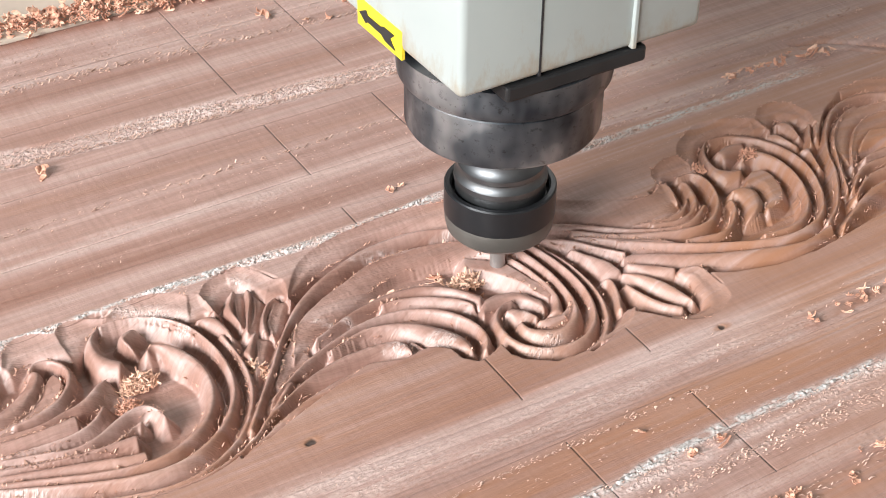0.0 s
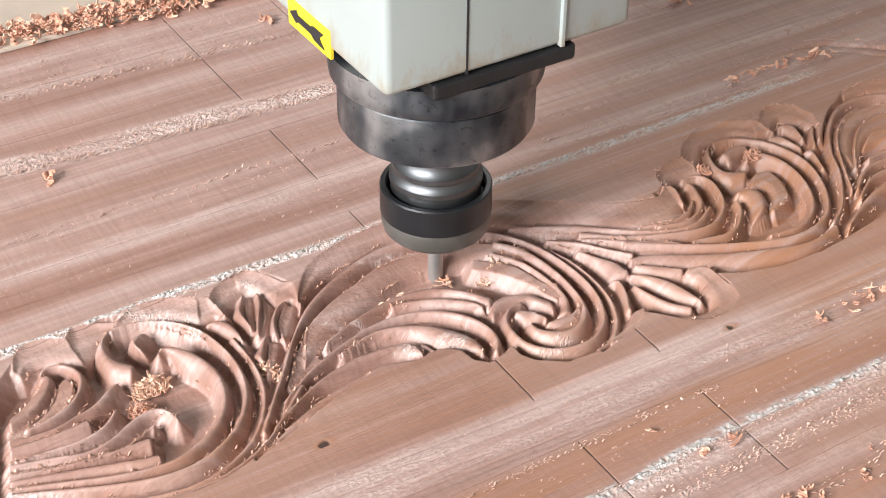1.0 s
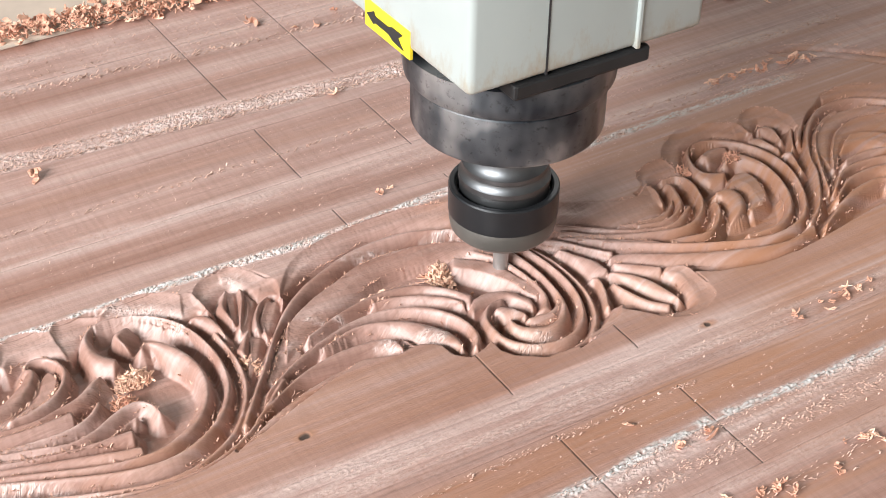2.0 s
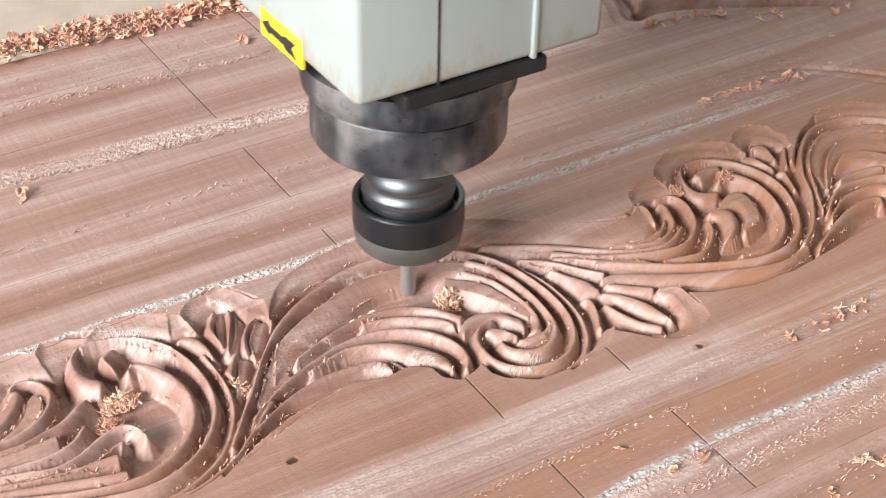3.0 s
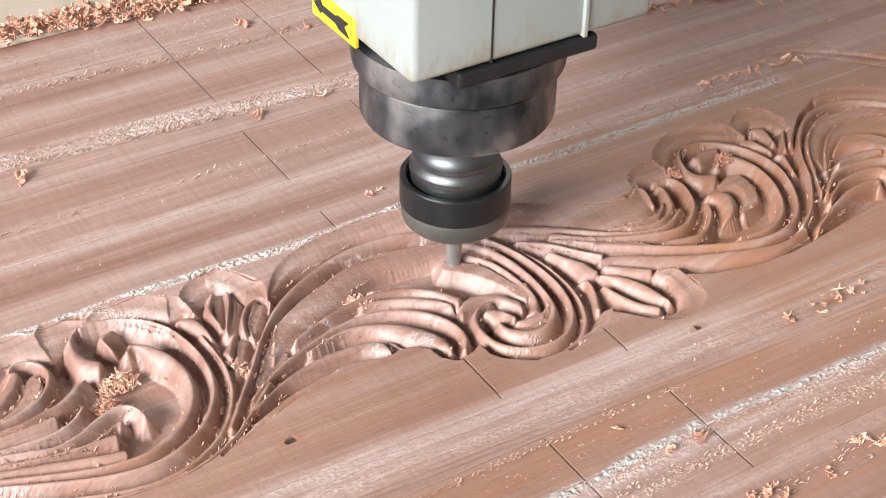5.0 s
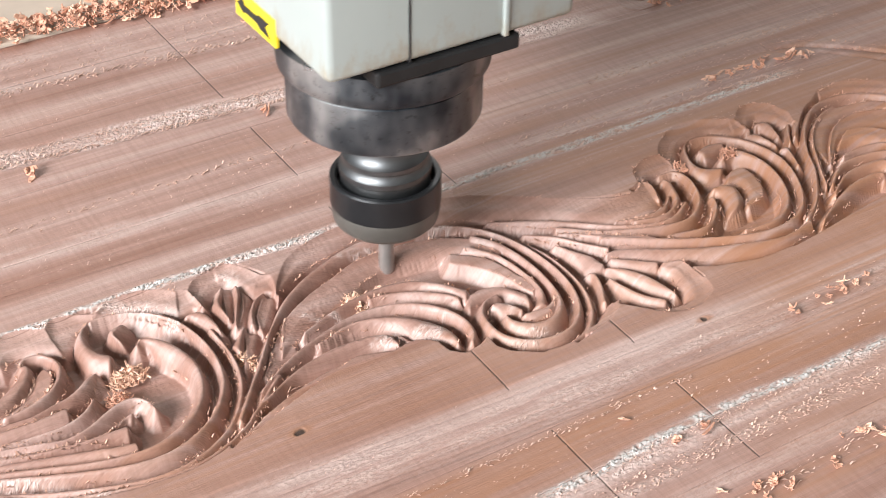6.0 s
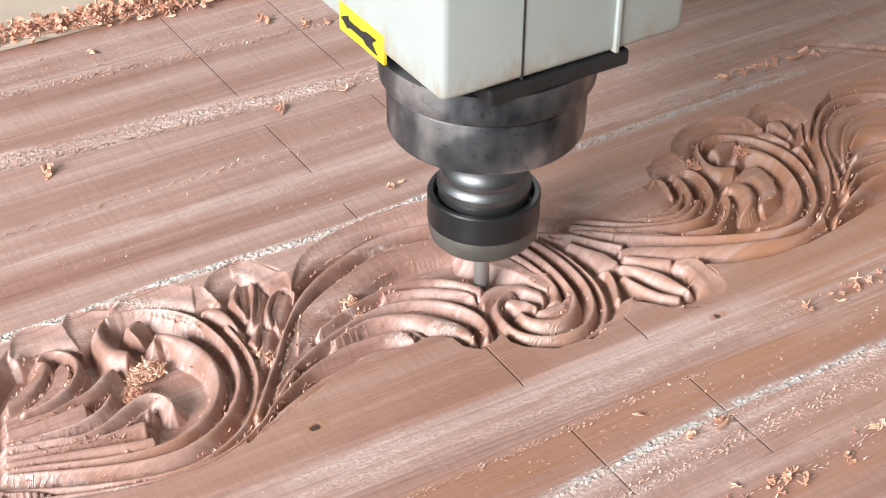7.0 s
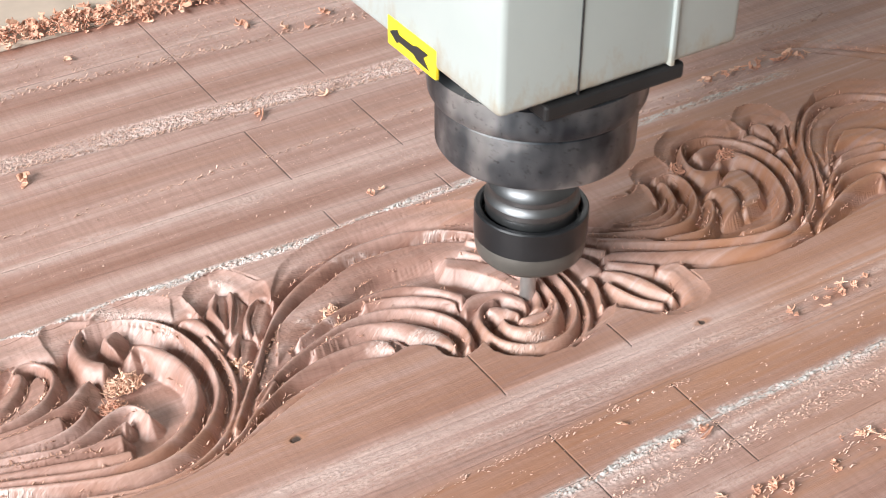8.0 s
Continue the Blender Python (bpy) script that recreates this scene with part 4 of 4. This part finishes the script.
PLANED = [(-6, -4.6, -0.05, 0.25), (-11.5, -10.4, -0.05, 0.3), (-17.5, -16.2, -0.05, 0.2), (-22, -20.8, -0.05, 0.35), (-84, -82, 0, 0.35), (-79, -78, 0, 0.25), (-99, -97, 0, 0.4), (141, 142.2, -0.05, 0.25),
          (215, 230, -0.08, 0.5), (130, 157, -0.07, 0.25), (-25, 0.5, -0.05, 0.3), (-180, -73.5, 0, 0.5)]
SAW_LINES = [(0.8, 231, 321), (0, 157, 201.5), (0, 117, 130), (0, -2, 26), (0.8, -66, -27), (54.4, 229, 321), (53.6, 156, 201.5), (53.6, 117, 130), (53.6, -4, 12), (52.4, -74, -28)]
RELIEF = carve()
PANEL = panel()


# ---- torn fibres and burrs standing on the panel ----
def slivers(name, places, label, rng, mat=None):
    """Small wedge-shaped wood fibres; places are rows of x, y, z, length, lean in metres and radians."""
    n = len(places)
    p = np.array(places)
    along = p[:, 4]
    d = np.stack([np.cos(along), np.sin(along), rng.uniform(0.15, 1.0, n)], 1)
    d *= (p[:, 3] / np.linalg.norm(d, axis=1))[:, None]
    side = np.stack([-np.sin(along), np.cos(along), np.zeros(n)], 1) * (p[:, 3] * rng.uniform(0.10, 0.22, n))[:, None]
    o = p[:, :3] - np.array([0, 0, 0.0002])
    bow = d * 0.55 + np.array([0, 0, 0.25]) * p[:, 3:4]
    co = np.stack([o - side, o + side, o + bow + side * 0.8, o + bow - side * 0.8, o + d, o + d * 0.45], 1).reshape(-1, 3)
    k = np.arange(n)[:, None] * 6
    tri = np.concatenate([k + np.array([0, 1, 2]), k + np.array([0, 2, 3]), k + np.array([3, 2, 4]), k + np.array([1, 0, 5]), k + np.array([0, 3, 5]), k + np.array([2, 1, 5]), k + np.array([3, 4, 5]), k + np.array([4, 2, 5])])
    mesh = bpy.data.meshes.new(name)
    mesh.from_pydata(co.tolist(), [], tri.tolist())
    mesh.materials.append(mat or FIBRE)
    return tagged(new(name, mesh), label, "wood fibres", kind="stuff")


def torn_fibres():
    rng = np.random.default_rng(8)
    rows = []
    for yc, half, slope, count, size, xa, xb in TUFTS:
        for x in rng.uniform(xa, xb, count):
            y = yc + slope * x + rng.normal() * half * 0.55
            i, j = int(round((x - RELIEF.x) / RELIEF.d)), int(round((y - RELIEF.y) / RELIEF.d))
            if 0 <= i < RELIEF.nx and 0 <= j < RELIEF.ny and (RELIEF.inside[j, i] or RELIEF.z[j, i] > -90):
                continue
            rows.append((x / 1000, y / 1000, -0.0001, size / 1000 * rng.uniform(0.5, 1.3), rng.normal(-0.6, 0.6)))
    return slivers("torn_fibres", rows, "rows of torn pale wood fibres on the planed boards", rng)


def burrs():
    rng = np.random.default_rng(9)
    rows = []
    z = RELIEF.finish()[0]
    for edge in RELIEF.edges:
        on = 0.0
        for x, y in edge:
            on = 0.93 * on + 0.37 * rng.normal()
            i, j = int(round((x - RELIEF.x) / RELIEF.d)), int(round((y - RELIEF.y) / RELIEF.d))
            if on > 0.25 and rng.random() < 0.7 and 2 < i < RELIEF.nx - 3 and 2 < j < RELIEF.ny - 3:
                high = z[j - 2 : j + 3, i - 2 : i + 3].max() * 0.5 + z[j, i] * 0.5
                rows.append((x / 1000, y / 1000, high / 1000, rng.uniform(0.0007, 0.0021) * rng.uniform(0.5, 1), rng.uniform(-3.1, 3.1)))
    return slivers("carving_burrs", rows, "fuzzy wood burrs left along the carved grooves", rng, BURR)


# rows of: y in mm, half width, slope, count, length in mm, from x, to x
TUFTS = [(226.5, 1.8, -0.08, 1100, 1.1, -130, 140), (222.5, 1.5, -0.08, 700, 1.0, -130, 140), (218, 1.8, -0.08, 1100, 1.4, -130, 140), (278, 3.0, -0.09, 520, 2.0, -130, 130), (290, 7, -0.09, 260, 1.6, -130, 120), (305, 9, -0.09, 300, 1.5, -130, 110),
         (178.5, 1.6, -0.01, 300, 1.8, -150, 120), (170, 4, -0.02, 140, 1.5, -150, 120), (116.3, 1.8, 0, 900, 1.3, -170, 245), (112, 2, 0, 200, 1.1, -170, 245), (-52, 3.0, 0, 500, 1.2, -40, 160),
         (-63, 4.0, 0, 900, 1.5, -40, 160), (-86, 5, 0, 200, 1.6, -30, 150), (-29, 1.5, 0, 260, 1.5, -80, 60), (-37, 5, 0, 160, 1.2, -60, 160), (-12, 9, -0.05, 160, 0.9, -120, 200),
         (137, 1.6, -0.05, 260, 1.4, 90, 260), (131, 1.2, -0.05, 260, 1.3, 90, 240), (152, 3, -0.05, 160, 1.4, 90, 280), (165, 3, -0.05, 300, 1.6, 150, 300), (103, 3, 0, 200, 1.0, 40, 190),
         (145, 8, -0.03, 160, 1.0, -160, 90), (195, 6, -0.05, 120, 1.1, -150, 150), (250, 9, -0.09, 140, 1.1, -130, 150), (330, 12, -0.09, 160, 1.3, -120, 100)]
torn_fibres()
burrs()


# ---- the router head: its origin is the tip of the cutter ----
def router_head():
    head = tagged(new("router_head"), "router head with steel spindle, black collet nut and ivory housing", "machine")
    # housing: ivory sheet-metal cover with seam and slot on its front
    x0, y0, zb = -0.0426, -0.0382, 0.113
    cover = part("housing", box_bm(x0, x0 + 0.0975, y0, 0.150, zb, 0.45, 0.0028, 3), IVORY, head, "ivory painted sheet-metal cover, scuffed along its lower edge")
    sharp(cover)
    part("seam", box_bm(x0 + 0.0302, x0 + 0.0309, y0 - 0.0003, y0 + 0.002, zb + 0.0005, 0.449), INK, cover)
    part("cover_strip", box_bm(x0 + 0.0672, x0 + 0.0690, y0 - 0.0014, y0 + 0.002, zb + 0.0002, 0.449, 0.0004), IVORY, cover, "pale edge strip of the cover")
    # clamp plate below the cover
    plate = part("clamp_plate", box_bm(x0 + 0.018, x0 + 0.0745, y0 - 0.0004, 0.06, 0.1065, 0.1126, 0.0012), DARK, head, "dark steel clamp plate")
    # spindle
    body = part("spindle_body", lathe_bm([(0.0335, 0.0735), (0.0348, 0.0738), (0.0356, 0.0752), (0.0357, 0.0925), (0.0350, 0.0932), (0.0350, 0.0937), (0.0374, 0.0943), (0.0383, 0.0956), (0.0387, 0.0990),
                                          (0.0390, 0.1064)]), IRON, head, "stained bare steel spindle body")
    sharp(body, 30)
    nose = part("spindle_nose", lathe_bm([(0.0170, 0.0400), (0.0170, 0.0474), (0.0175, 0.0479), (0.0175, 0.0500), (0.0168, 0.0507), (0.0160, 0.0522), (0.0159, 0.0530), (0.0163, 0.0535), (0.0163, 0.0552), (0.0152, 0.0560), (0.0139, 0.0580), (0.0135, 0.0600), (0.0135, 0.0738)]), STEEL, head, "bright turned steel nose")
    sharp(nose, 30)
    nut = part("collet_nut", lathe_bm([(0.0190, 0.0336), (0.0206, 0.0334), (0.0211, 0.0338), (0.0211, 0.0446), (0.0206, 0.0452), (0.0190, 0.0452), (0.0183, 0.0446), (0.0180, 0.0408)]), BLACK, head, "black collet nut")
    sharp(nut, 30)
    skirt = part("nut_skirt", lathe_bm([(0.0068, 0.0248), (0.0150, 0.0241), (0.0184, 0.0247), (0.0201, 0.0266), (0.0207, 0.0295), (0.0208, 0.0326), (0.0206, 0.0335), (0.0185, 0.0337)]), NUT_GREY, nut, "worn grey lower half of the nut")
    sharp(skirt, 30)
    cutter = part("cutter", lathe_bm([(0.0004, -0.0025), (0.0016, -0.0022), (0.0026, -0.0011), (0.0030, 0.0005), (0.0030, 0.0105), (0.0031, 0.0110), (0.0031, 0.0260)], 32), CUTTER_STEEL, head, "slim round-nosed steel cutter")
    sharp(cutter, 50)
    # yellow warning film with a fletched arrow on the side of the cover
    film = part("warning_sticker", box_bm(x0 - 0.0003, x0 + 0.001, y0 + 0.0362, y0 + 0.0668, zb - 0.0030, zb + 0.0078, 0.0001, 1), YELLOW, head, "yellow sticker with a black fletched arrow")
    bm = bmesh.new()
    outline = [(1.5, 5.4), (6.6, 2.8), (7.6, 4.4), (16.6, 4.4), (18.8, 3.4), (26.2, 3.4), (23.2, 5.9), (26.6, 9.0), (19.2, 8.5), (17.2, 7.2), (7.5, 7.0), (6.4, 8.1)]
    outline = [(-u / 1000, -v / 1000) for u, v in outline]
    yc, zc = y0 + 0.0668, zb + 0.0078
    back = [bm.verts.new((x0 - 0.0003, yc + u, zc + v)) for u, v in outline]
    front = [bm.verts.new((x0 - 0.0006, yc + u, zc + v)) for u, v in outline]
    bm.faces.new(front)
    for k in range(12):
        bm.faces.new((back[k], back[(k + 1) % 12], front[(k + 1) % 12], front[k]))
    part("arrow", bm, INK, film, "black fletched arrow")
    return head


HEAD = router_head()


# ---- wood chips and shavings ----
def chip_mesh(name, rng, long, wide, curl, mat, thick=0.0004):
    """A crumpled flake of wood: three or four bent strips that hang together."""
    bm = bmesh.new()
    n = 5
    for strip in range(rng.choice((3, 4))):
        m = Euler((rng.uniform(-0.7, 0.7), rng.uniform(-0.6, 0.6), rng.uniform(-0.9, 0.9))).to_matrix()
        shift = Vector((rng.uniform(-0.25, 0.25) * long, rng.uniform(-0.5, 0.5) * wide, rng.uniform(0, 0.3) * wide))
        reach, width, bend = long * rng.uniform(0.6, 1.0), wide * rng.uniform(0.3, 0.6), curl * rng.uniform(0.4, 1.2)
        rows = []
        for k in range(n + 1):
            u = k / n
            a = (u - 0.5) * bend
            r = reach / max(bend, 0.2)
            x, z = r * math.sin(a), r * (1 - math.cos(a))
            half = width / 2 * (0.5 + 0.5 * math.sin(math.pi * u)) * rng.uniform(0.7, 1.25)
            skew = rng.uniform(-0.15, 0.15) * width
            nx, nz = -math.sin(a), math.cos(a)
            rows.append([bm.verts.new(m @ Vector((x + nx * t * thick, y + skew, z + nz * t * thick)) + shift) for y, t in ((-half, 0), (half, 0), (half * 0.9, 1), (-half * 0.9, 1))])
        for p, q in zip(rows, rows[1:]):
            for e in range(4):
                bm.faces.new((p[e], q[e], q[(e + 1) % 4], p[(e + 1) % 4]))
        bm.faces.new(rows[0])
        bm.faces.new(rows[-1][::-1])
    bm.normal_update()
    low = min(v.co.z for v in bm.verts)
    for v in bm.verts:
        v.co.z -= low
    mesh = bpy.data.meshes.new(name)
    bm.to_mesh(mesh)
    bm.free()
    mesh.materials.append(mat)
    return mesh


CHIP_RNG = random.Random(12)
CHIP_MESHES = [chip_mesh("wood_chip", CHIP_RNG, CHIP_RNG.uniform(0.005, 0.010), CHIP_RNG.uniform(0.003, 0.0055), CHIP_RNG.uniform(0.5, 2.4), CHIP if k % 3 else PALE_CHIP) for k in range(12)]


def chip(x, y, z, turn, tilt=0.0, size=1.0, group="loose wood chips", label="curled reddish wood chip lying on the panel"):
    ob = new("wood_chip", CHIP_RNG.choice(CHIP_MESHES))
    ob.matrix_world = Matrix.Translation((x, y, z)) @ Euler((radians(tilt), radians(CHIP_RNG.uniform(-20, 20)), radians(turn))).to_matrix().to_4x4() @ Matrix.Diagonal((size, size, size, 1))
    return tagged(ob, label, "wood chip", group)


def chip_row():
    """The ragged bank of chips along the back edge of the panel."""
    rng = random.Random(5)
    for k in range(290):
        x = rng.uniform(-0.10, 0.125)
        layer = rng.random()
        y = 0.331 - 0.09 * x + rng.gauss(0, 0.0048)
        z = 0.0012 + 0.0075 * layer * max(0.0, 1 - abs(y - 0.331 + 0.09 * x) / 0.012)
        chip(x, y, z, rng.uniform(0, 360), rng.uniform(-75, 75), rng.uniform(0.5, 0.95), "bank of chips behind the panel", "curled reddish chip in the bank behind the panel")


def scattered_chips():
    rng = random.Random(7)
    for x, y, size in ((43, 290, 1.1), (-97, 214, 1.2), (22, 130, 0.6), (27, 131, 0.5), (115, -22, 0.8), (58, 276, 0.6), (68, 271, 0.8), (84, 282, 0.6), (34, -55, 0.9), (46, -54, 0.9), (24, -36, 0.7)):
        chip(x / 1000, y / 1000, 0.0003, rng.uniform(0, 360), rng.uniform(-20, 20), size)
    for k in range(26):
        x = rng.uniform(196, 262)
        chip(x / 1000, (130 - 0.0022 * max(0, x - 215) ** 2 + rng.gauss(0, 2)) / 1000, 0.0004, rng.uniform(0, 360), rng.uniform(-40, 40), rng.uniform(0.4, 0.8), "chips along the carved rim")
    for k in range(34):
        x = rng.choice((28, 45, 52, 76, 92, 98)) + rng.gauss(0, 5)
        chip(x / 1000, (-85 + rng.gauss(0, 2.5)) / 1000, -0.0001, rng.uniform(-60, 20), rng.uniform(-15, 15), rng.uniform(0.3, 0.65), "chips on the planed front board")
    for k in range(14):
        chip((140 + rng.gauss(0, 10)) / 1000, (-20 + rng.gauss(0, 2)) / 1000, 0.0003, rng.uniform(0, 360), rng.uniform(-30, 30), rng.uniform(0.3, 0.55), "chips on the pale band")
    for k in range(18):
        x = rng.uniform(225, 330)
        chip(x / 1000, (203 - 0.5 * max(0, x - 246) + rng.gauss(0, 3)) / 1000, 0.0004, rng.uniform(0, 360), rng.uniform(-30, 30), rng.uniform(0.5, 0.9), "chips along the far rim")


def shavings(seed, rx, ry, rz, count, mat, label):
    """A small loose heap of crisp shavings in one clump."""
    rng = random.Random(seed)
    bm = bmesh.new()
    for k in range(2 * count):
        a, r = rng.uniform(0, 6.28), math.sqrt(rng.random())
        x, y = rx * r * math.cos(a), ry * r * math.sin(a)
        z = rng.random() * rz * (1 - r * r) + 0.0004
        d = Vector((rng.gauss(0, 1), rng.gauss(0, 1), rng.uniform(-0.1, 1.1))).normalized() * rng.uniform(0.0011, 0.0032)
        w = d.cross(Vector((rng.gauss(0, 1), rng.gauss(0, 1), rng.gauss(0, 1)))).normalized() * rng.uniform(0.00012, 0.0004)
        b = d.cross(w).normalized() * 0.0011 * rng.uniform(-1, 1)
        o = Vector((x, y, z))
        t = d.cross(w).normalized() * 0.00012
        p = [[bm.verts.new(c + s * w + e * t) for s, e in ((-1, -1), (1, -1), (1, 1), (-1, 1))] for c in (o, o + d * 0.5 + b, o + d)]
        for m, n in zip(p, p[1:]):
            for c in range(4):
                bm.faces.new((m[c], n[c], n[(c + 1) % 4], m[(c + 1) % 4]))
        bm.faces.new(p[0][::-1])
        bm.faces.new(p[2])
    low = min(v.co.z for v in bm.verts)
    for v in bm.verts:
        v.co.z -= low
    return tagged(part("debris_heap", bm, mat, None), label, "wood shavings", kind="stuff")


def heaps():
    for seed, x, y, z, rx, ry, rz, count, mat in ((1, -109, 80, -8.6, 7, 4, 5, 130, PALE_CHIP), (2, -117, 69, -7.5, 4, 3, 4, 50, CHIP), (3, -70, 64, -6.5, 2.5, 5, 3, 40, PALE_CHIP),
                                                  (4, 168, 78, -3.5, 4, 3, 3, 40, CHIP), (5, 144, 81, -4.0, 3, 3, 2.5, 30, CHIP)):
        heap = shavings(seed, rx / 1000, ry / 1000, rz / 1000, count, mat, "small heap of crisp orange wood shavings in the carving")
        heap.location = (x / 1000, y / 1000, z / 1000)


BANK = shavings(31, 0.125, 0.008, 0.0045, 700, CHIP, "long bank of small reddish shavings behind the panel")
BANK.matrix_world = pose(0.012, 0.330, 0.0003, rz=-5.1)
chip_row()
scattered_chips()
heaps()
SWARF = shavings(21, 0.009, 0.005, 0.005, 150, PALE_CHIP, "loose heap of fresh shavings beside the cutter")
SWARF_END = shavings(22, 0.006, 0.004, 0.004, 80, CHIP, "loose heap of reddish shavings in the cut pocket")
FLYING = [chip(0.02, 0.07, -0.008, 40 * k, 20, 0.9, "chips thrown by the cutter", "curled wood chip thrown off by the cutter") for k in range(6)]


# ---- what moves ----
def motions():
    rows = [(0, 35.7, 69.5, -8.7), (0.1, 34.8, 68.3, -8.3), (0.2, 32.3, 68.8, -7.9), (0.3, 28.8, 71.2, -7.5), (0.4, 26.4, 74.2, -7.1), (0.5, 26.0, 76.4, -6.7), (0.6, 26.3, 78.0, -6.8), (0.7, 23.7, 79.2, -6.8), (0.8, 18.5, 80.4, -6.9), (0.9, 14.2, 81.9, -6.9), (1, 11.9, 82.9, -7.0), (1.1, 15.4, 82.5, -7.3), (1.2, 20.0, 80.2, -7.5), (1.3, 25.5, 76.4, -7.8), (1.4, 29.9, 71.8, -8.0), (1.5, 31.5, 66.9, -8.3), (1.6, 32.0, 67.3, -8.1), (1.7, 33.9, 67.2, -7.9), (2.2, 41.0, 64.5, -7.6), (2.8, 22.7, 78.9, -5.8), (2.9, 18.0, 81.2, -5.1), (3, 12.1, 82.5, -4.4), (3.1, 5.2, 82.0, -4.5), (3.2, -0.2, 81.6, -4.6), (3.3, -2.3, 81.9, -4.6), (3.4, -1.1, 82.0, -4.7), (3.5, 1.6, 80.7, -4.8), (3.6, 9.9, 76.9, -5.0), (3.7, 16.8, 72.0, -5.2), (3.8, 22.3, 66.7, -5.3), (3.9, 25.5, 62.4, -5.5), (4, 26.5, 59.6, -5.7), (4.1, 27.3, 60.7, -5.7), (4.2, 30.0, 60.5, -5.6), (5.3, 28.9, 80.4, -5.3), (5.4, 27.7, 80.9, -5.2), (5.5, 27.8, 82.2, -5.2), (5.6, 26.2, 82.9, -5.2), (5.7, 22.5, 83.9, -5.2), (5.8, 16.9, 85.6, -5.1), (5.9, 10.3, 87.1, -5.1), (6, 2.4, 87.1, -5.1), (6.1, -6.6, 85.4, -5.0), (6.2, -14.5, 83.3, -5.0), (6.3, -18.2, 81.9, -4.9), (6.4, -16.9, 81.1, -4.9), (6.5, -12.1, 80.4, -4.8), (6.6, -3.1, 78.3, -4.9), (6.7, 4.6, 74.8, -5.0), (6.8, 11.8, 70.5, -5.1), (6.9, 17.9, 65.7, -5.2), (7, 22.4, 60.0, -5.3), (7.1, 22.1, 57.1, -5.5), (7.2, 20.9, 55.2, -5.7), (7.3, 20.0, 54.5, -5.9), (7.4, 19.6, 53.9, -6.1), (7.5, 19.8, 53.8, -6.3), (7.6, 24.8, 56.6, -6.4), (7.7, 30.2, 56.9, -6.5), (7.8, 36.1, 54.6, -6.5), (8, 41.5, 44.5, -6.7)]
    walk(HEAD, [(t, pose(x / 1000, y / 1000, z / 1000)) for t, x, y, z in rows])

    # heaps pushed along by the cutter
    swarf = [(0, 22, 70, 10), (0.3, 24, 73, 15), (0.6, 34, 72, 20), (1.1, 31, 73, 25), (1.35, 20, 73, 40), (1.6, 12, 74, 60), (2.0, 18, 75, 60), (2.8, 24, 70, 40), (3.2, 20, 71, 40), (3.6, -2, 72, 70),
             (4.2, -6, 72, 80), (5.3, -16, 73, 90), (6.2, -22, 73, 90), (6.5, -27, 73, 95), (8, -27, 73, 95)]
    walk(SWARF, [(t, pose(x / 1000, y / 1000, -0.0085, 0, 0, r)) for t, x, y, r in swarf])
    tail = [(0, 40, 66, 0), (1.2, 41, 66, 10), (2.8, 39, 66, 20), (3.5, 41, 65, 30), (4.2, 41, 65, 30), (5.3, 43, 62, 40), (8, 43, 62, 40)]
    walk(SWARF_END, [(t, pose(x / 1000, y / 1000, -0.0085, 0, 0, r)) for t, x, y, r in tail])
    # chips thrown over the panel: lying, thrown, in flight, landed
    throws = [(6.1, 6.9, (-14, 80), (-44, 303)), (6.5, 6.95, (-6, 78), (60, 278)), (7.2, 7.75, (19, 62), (82, 280)), (1.1, 1.6, (14, 76), (46, 210)), (2.75, 3.2, (14, 78), (12, 210)), (7.5, 7.95, (22, 60), (92, 206))]
    for k, (start, end, (ax, ay), (bx, by)) in enumerate(throws):
        rows = [(0, pose(ax / 1000, ay / 1000, -0.0085, 0, 0, 40 * k)), (start, pose(ax / 1000, ay / 1000, -0.0085, 0, 0, 40 * k))]
        for u in (0.25, 0.5, 0.75):
            rows.append((start + (end - start) * u, pose((ax + (bx - ax) * u) / 1000, (ay + (by - ay) * u) / 1000, 0.16 * u * (1 - u) - 0.008 * (1 - u), 70 * u, 50 * u, 40 * k + 60 * u)))
        rows += [(end, pose(bx / 1000, by / 1000, 0.0004, 10, 0, 40 * k + 80)), (8.0, pose(bx / 1000, by / 1000, 0.0004, 10, 0, 40 * k + 80))]
        walk(FLYING[k], rows)


motions()
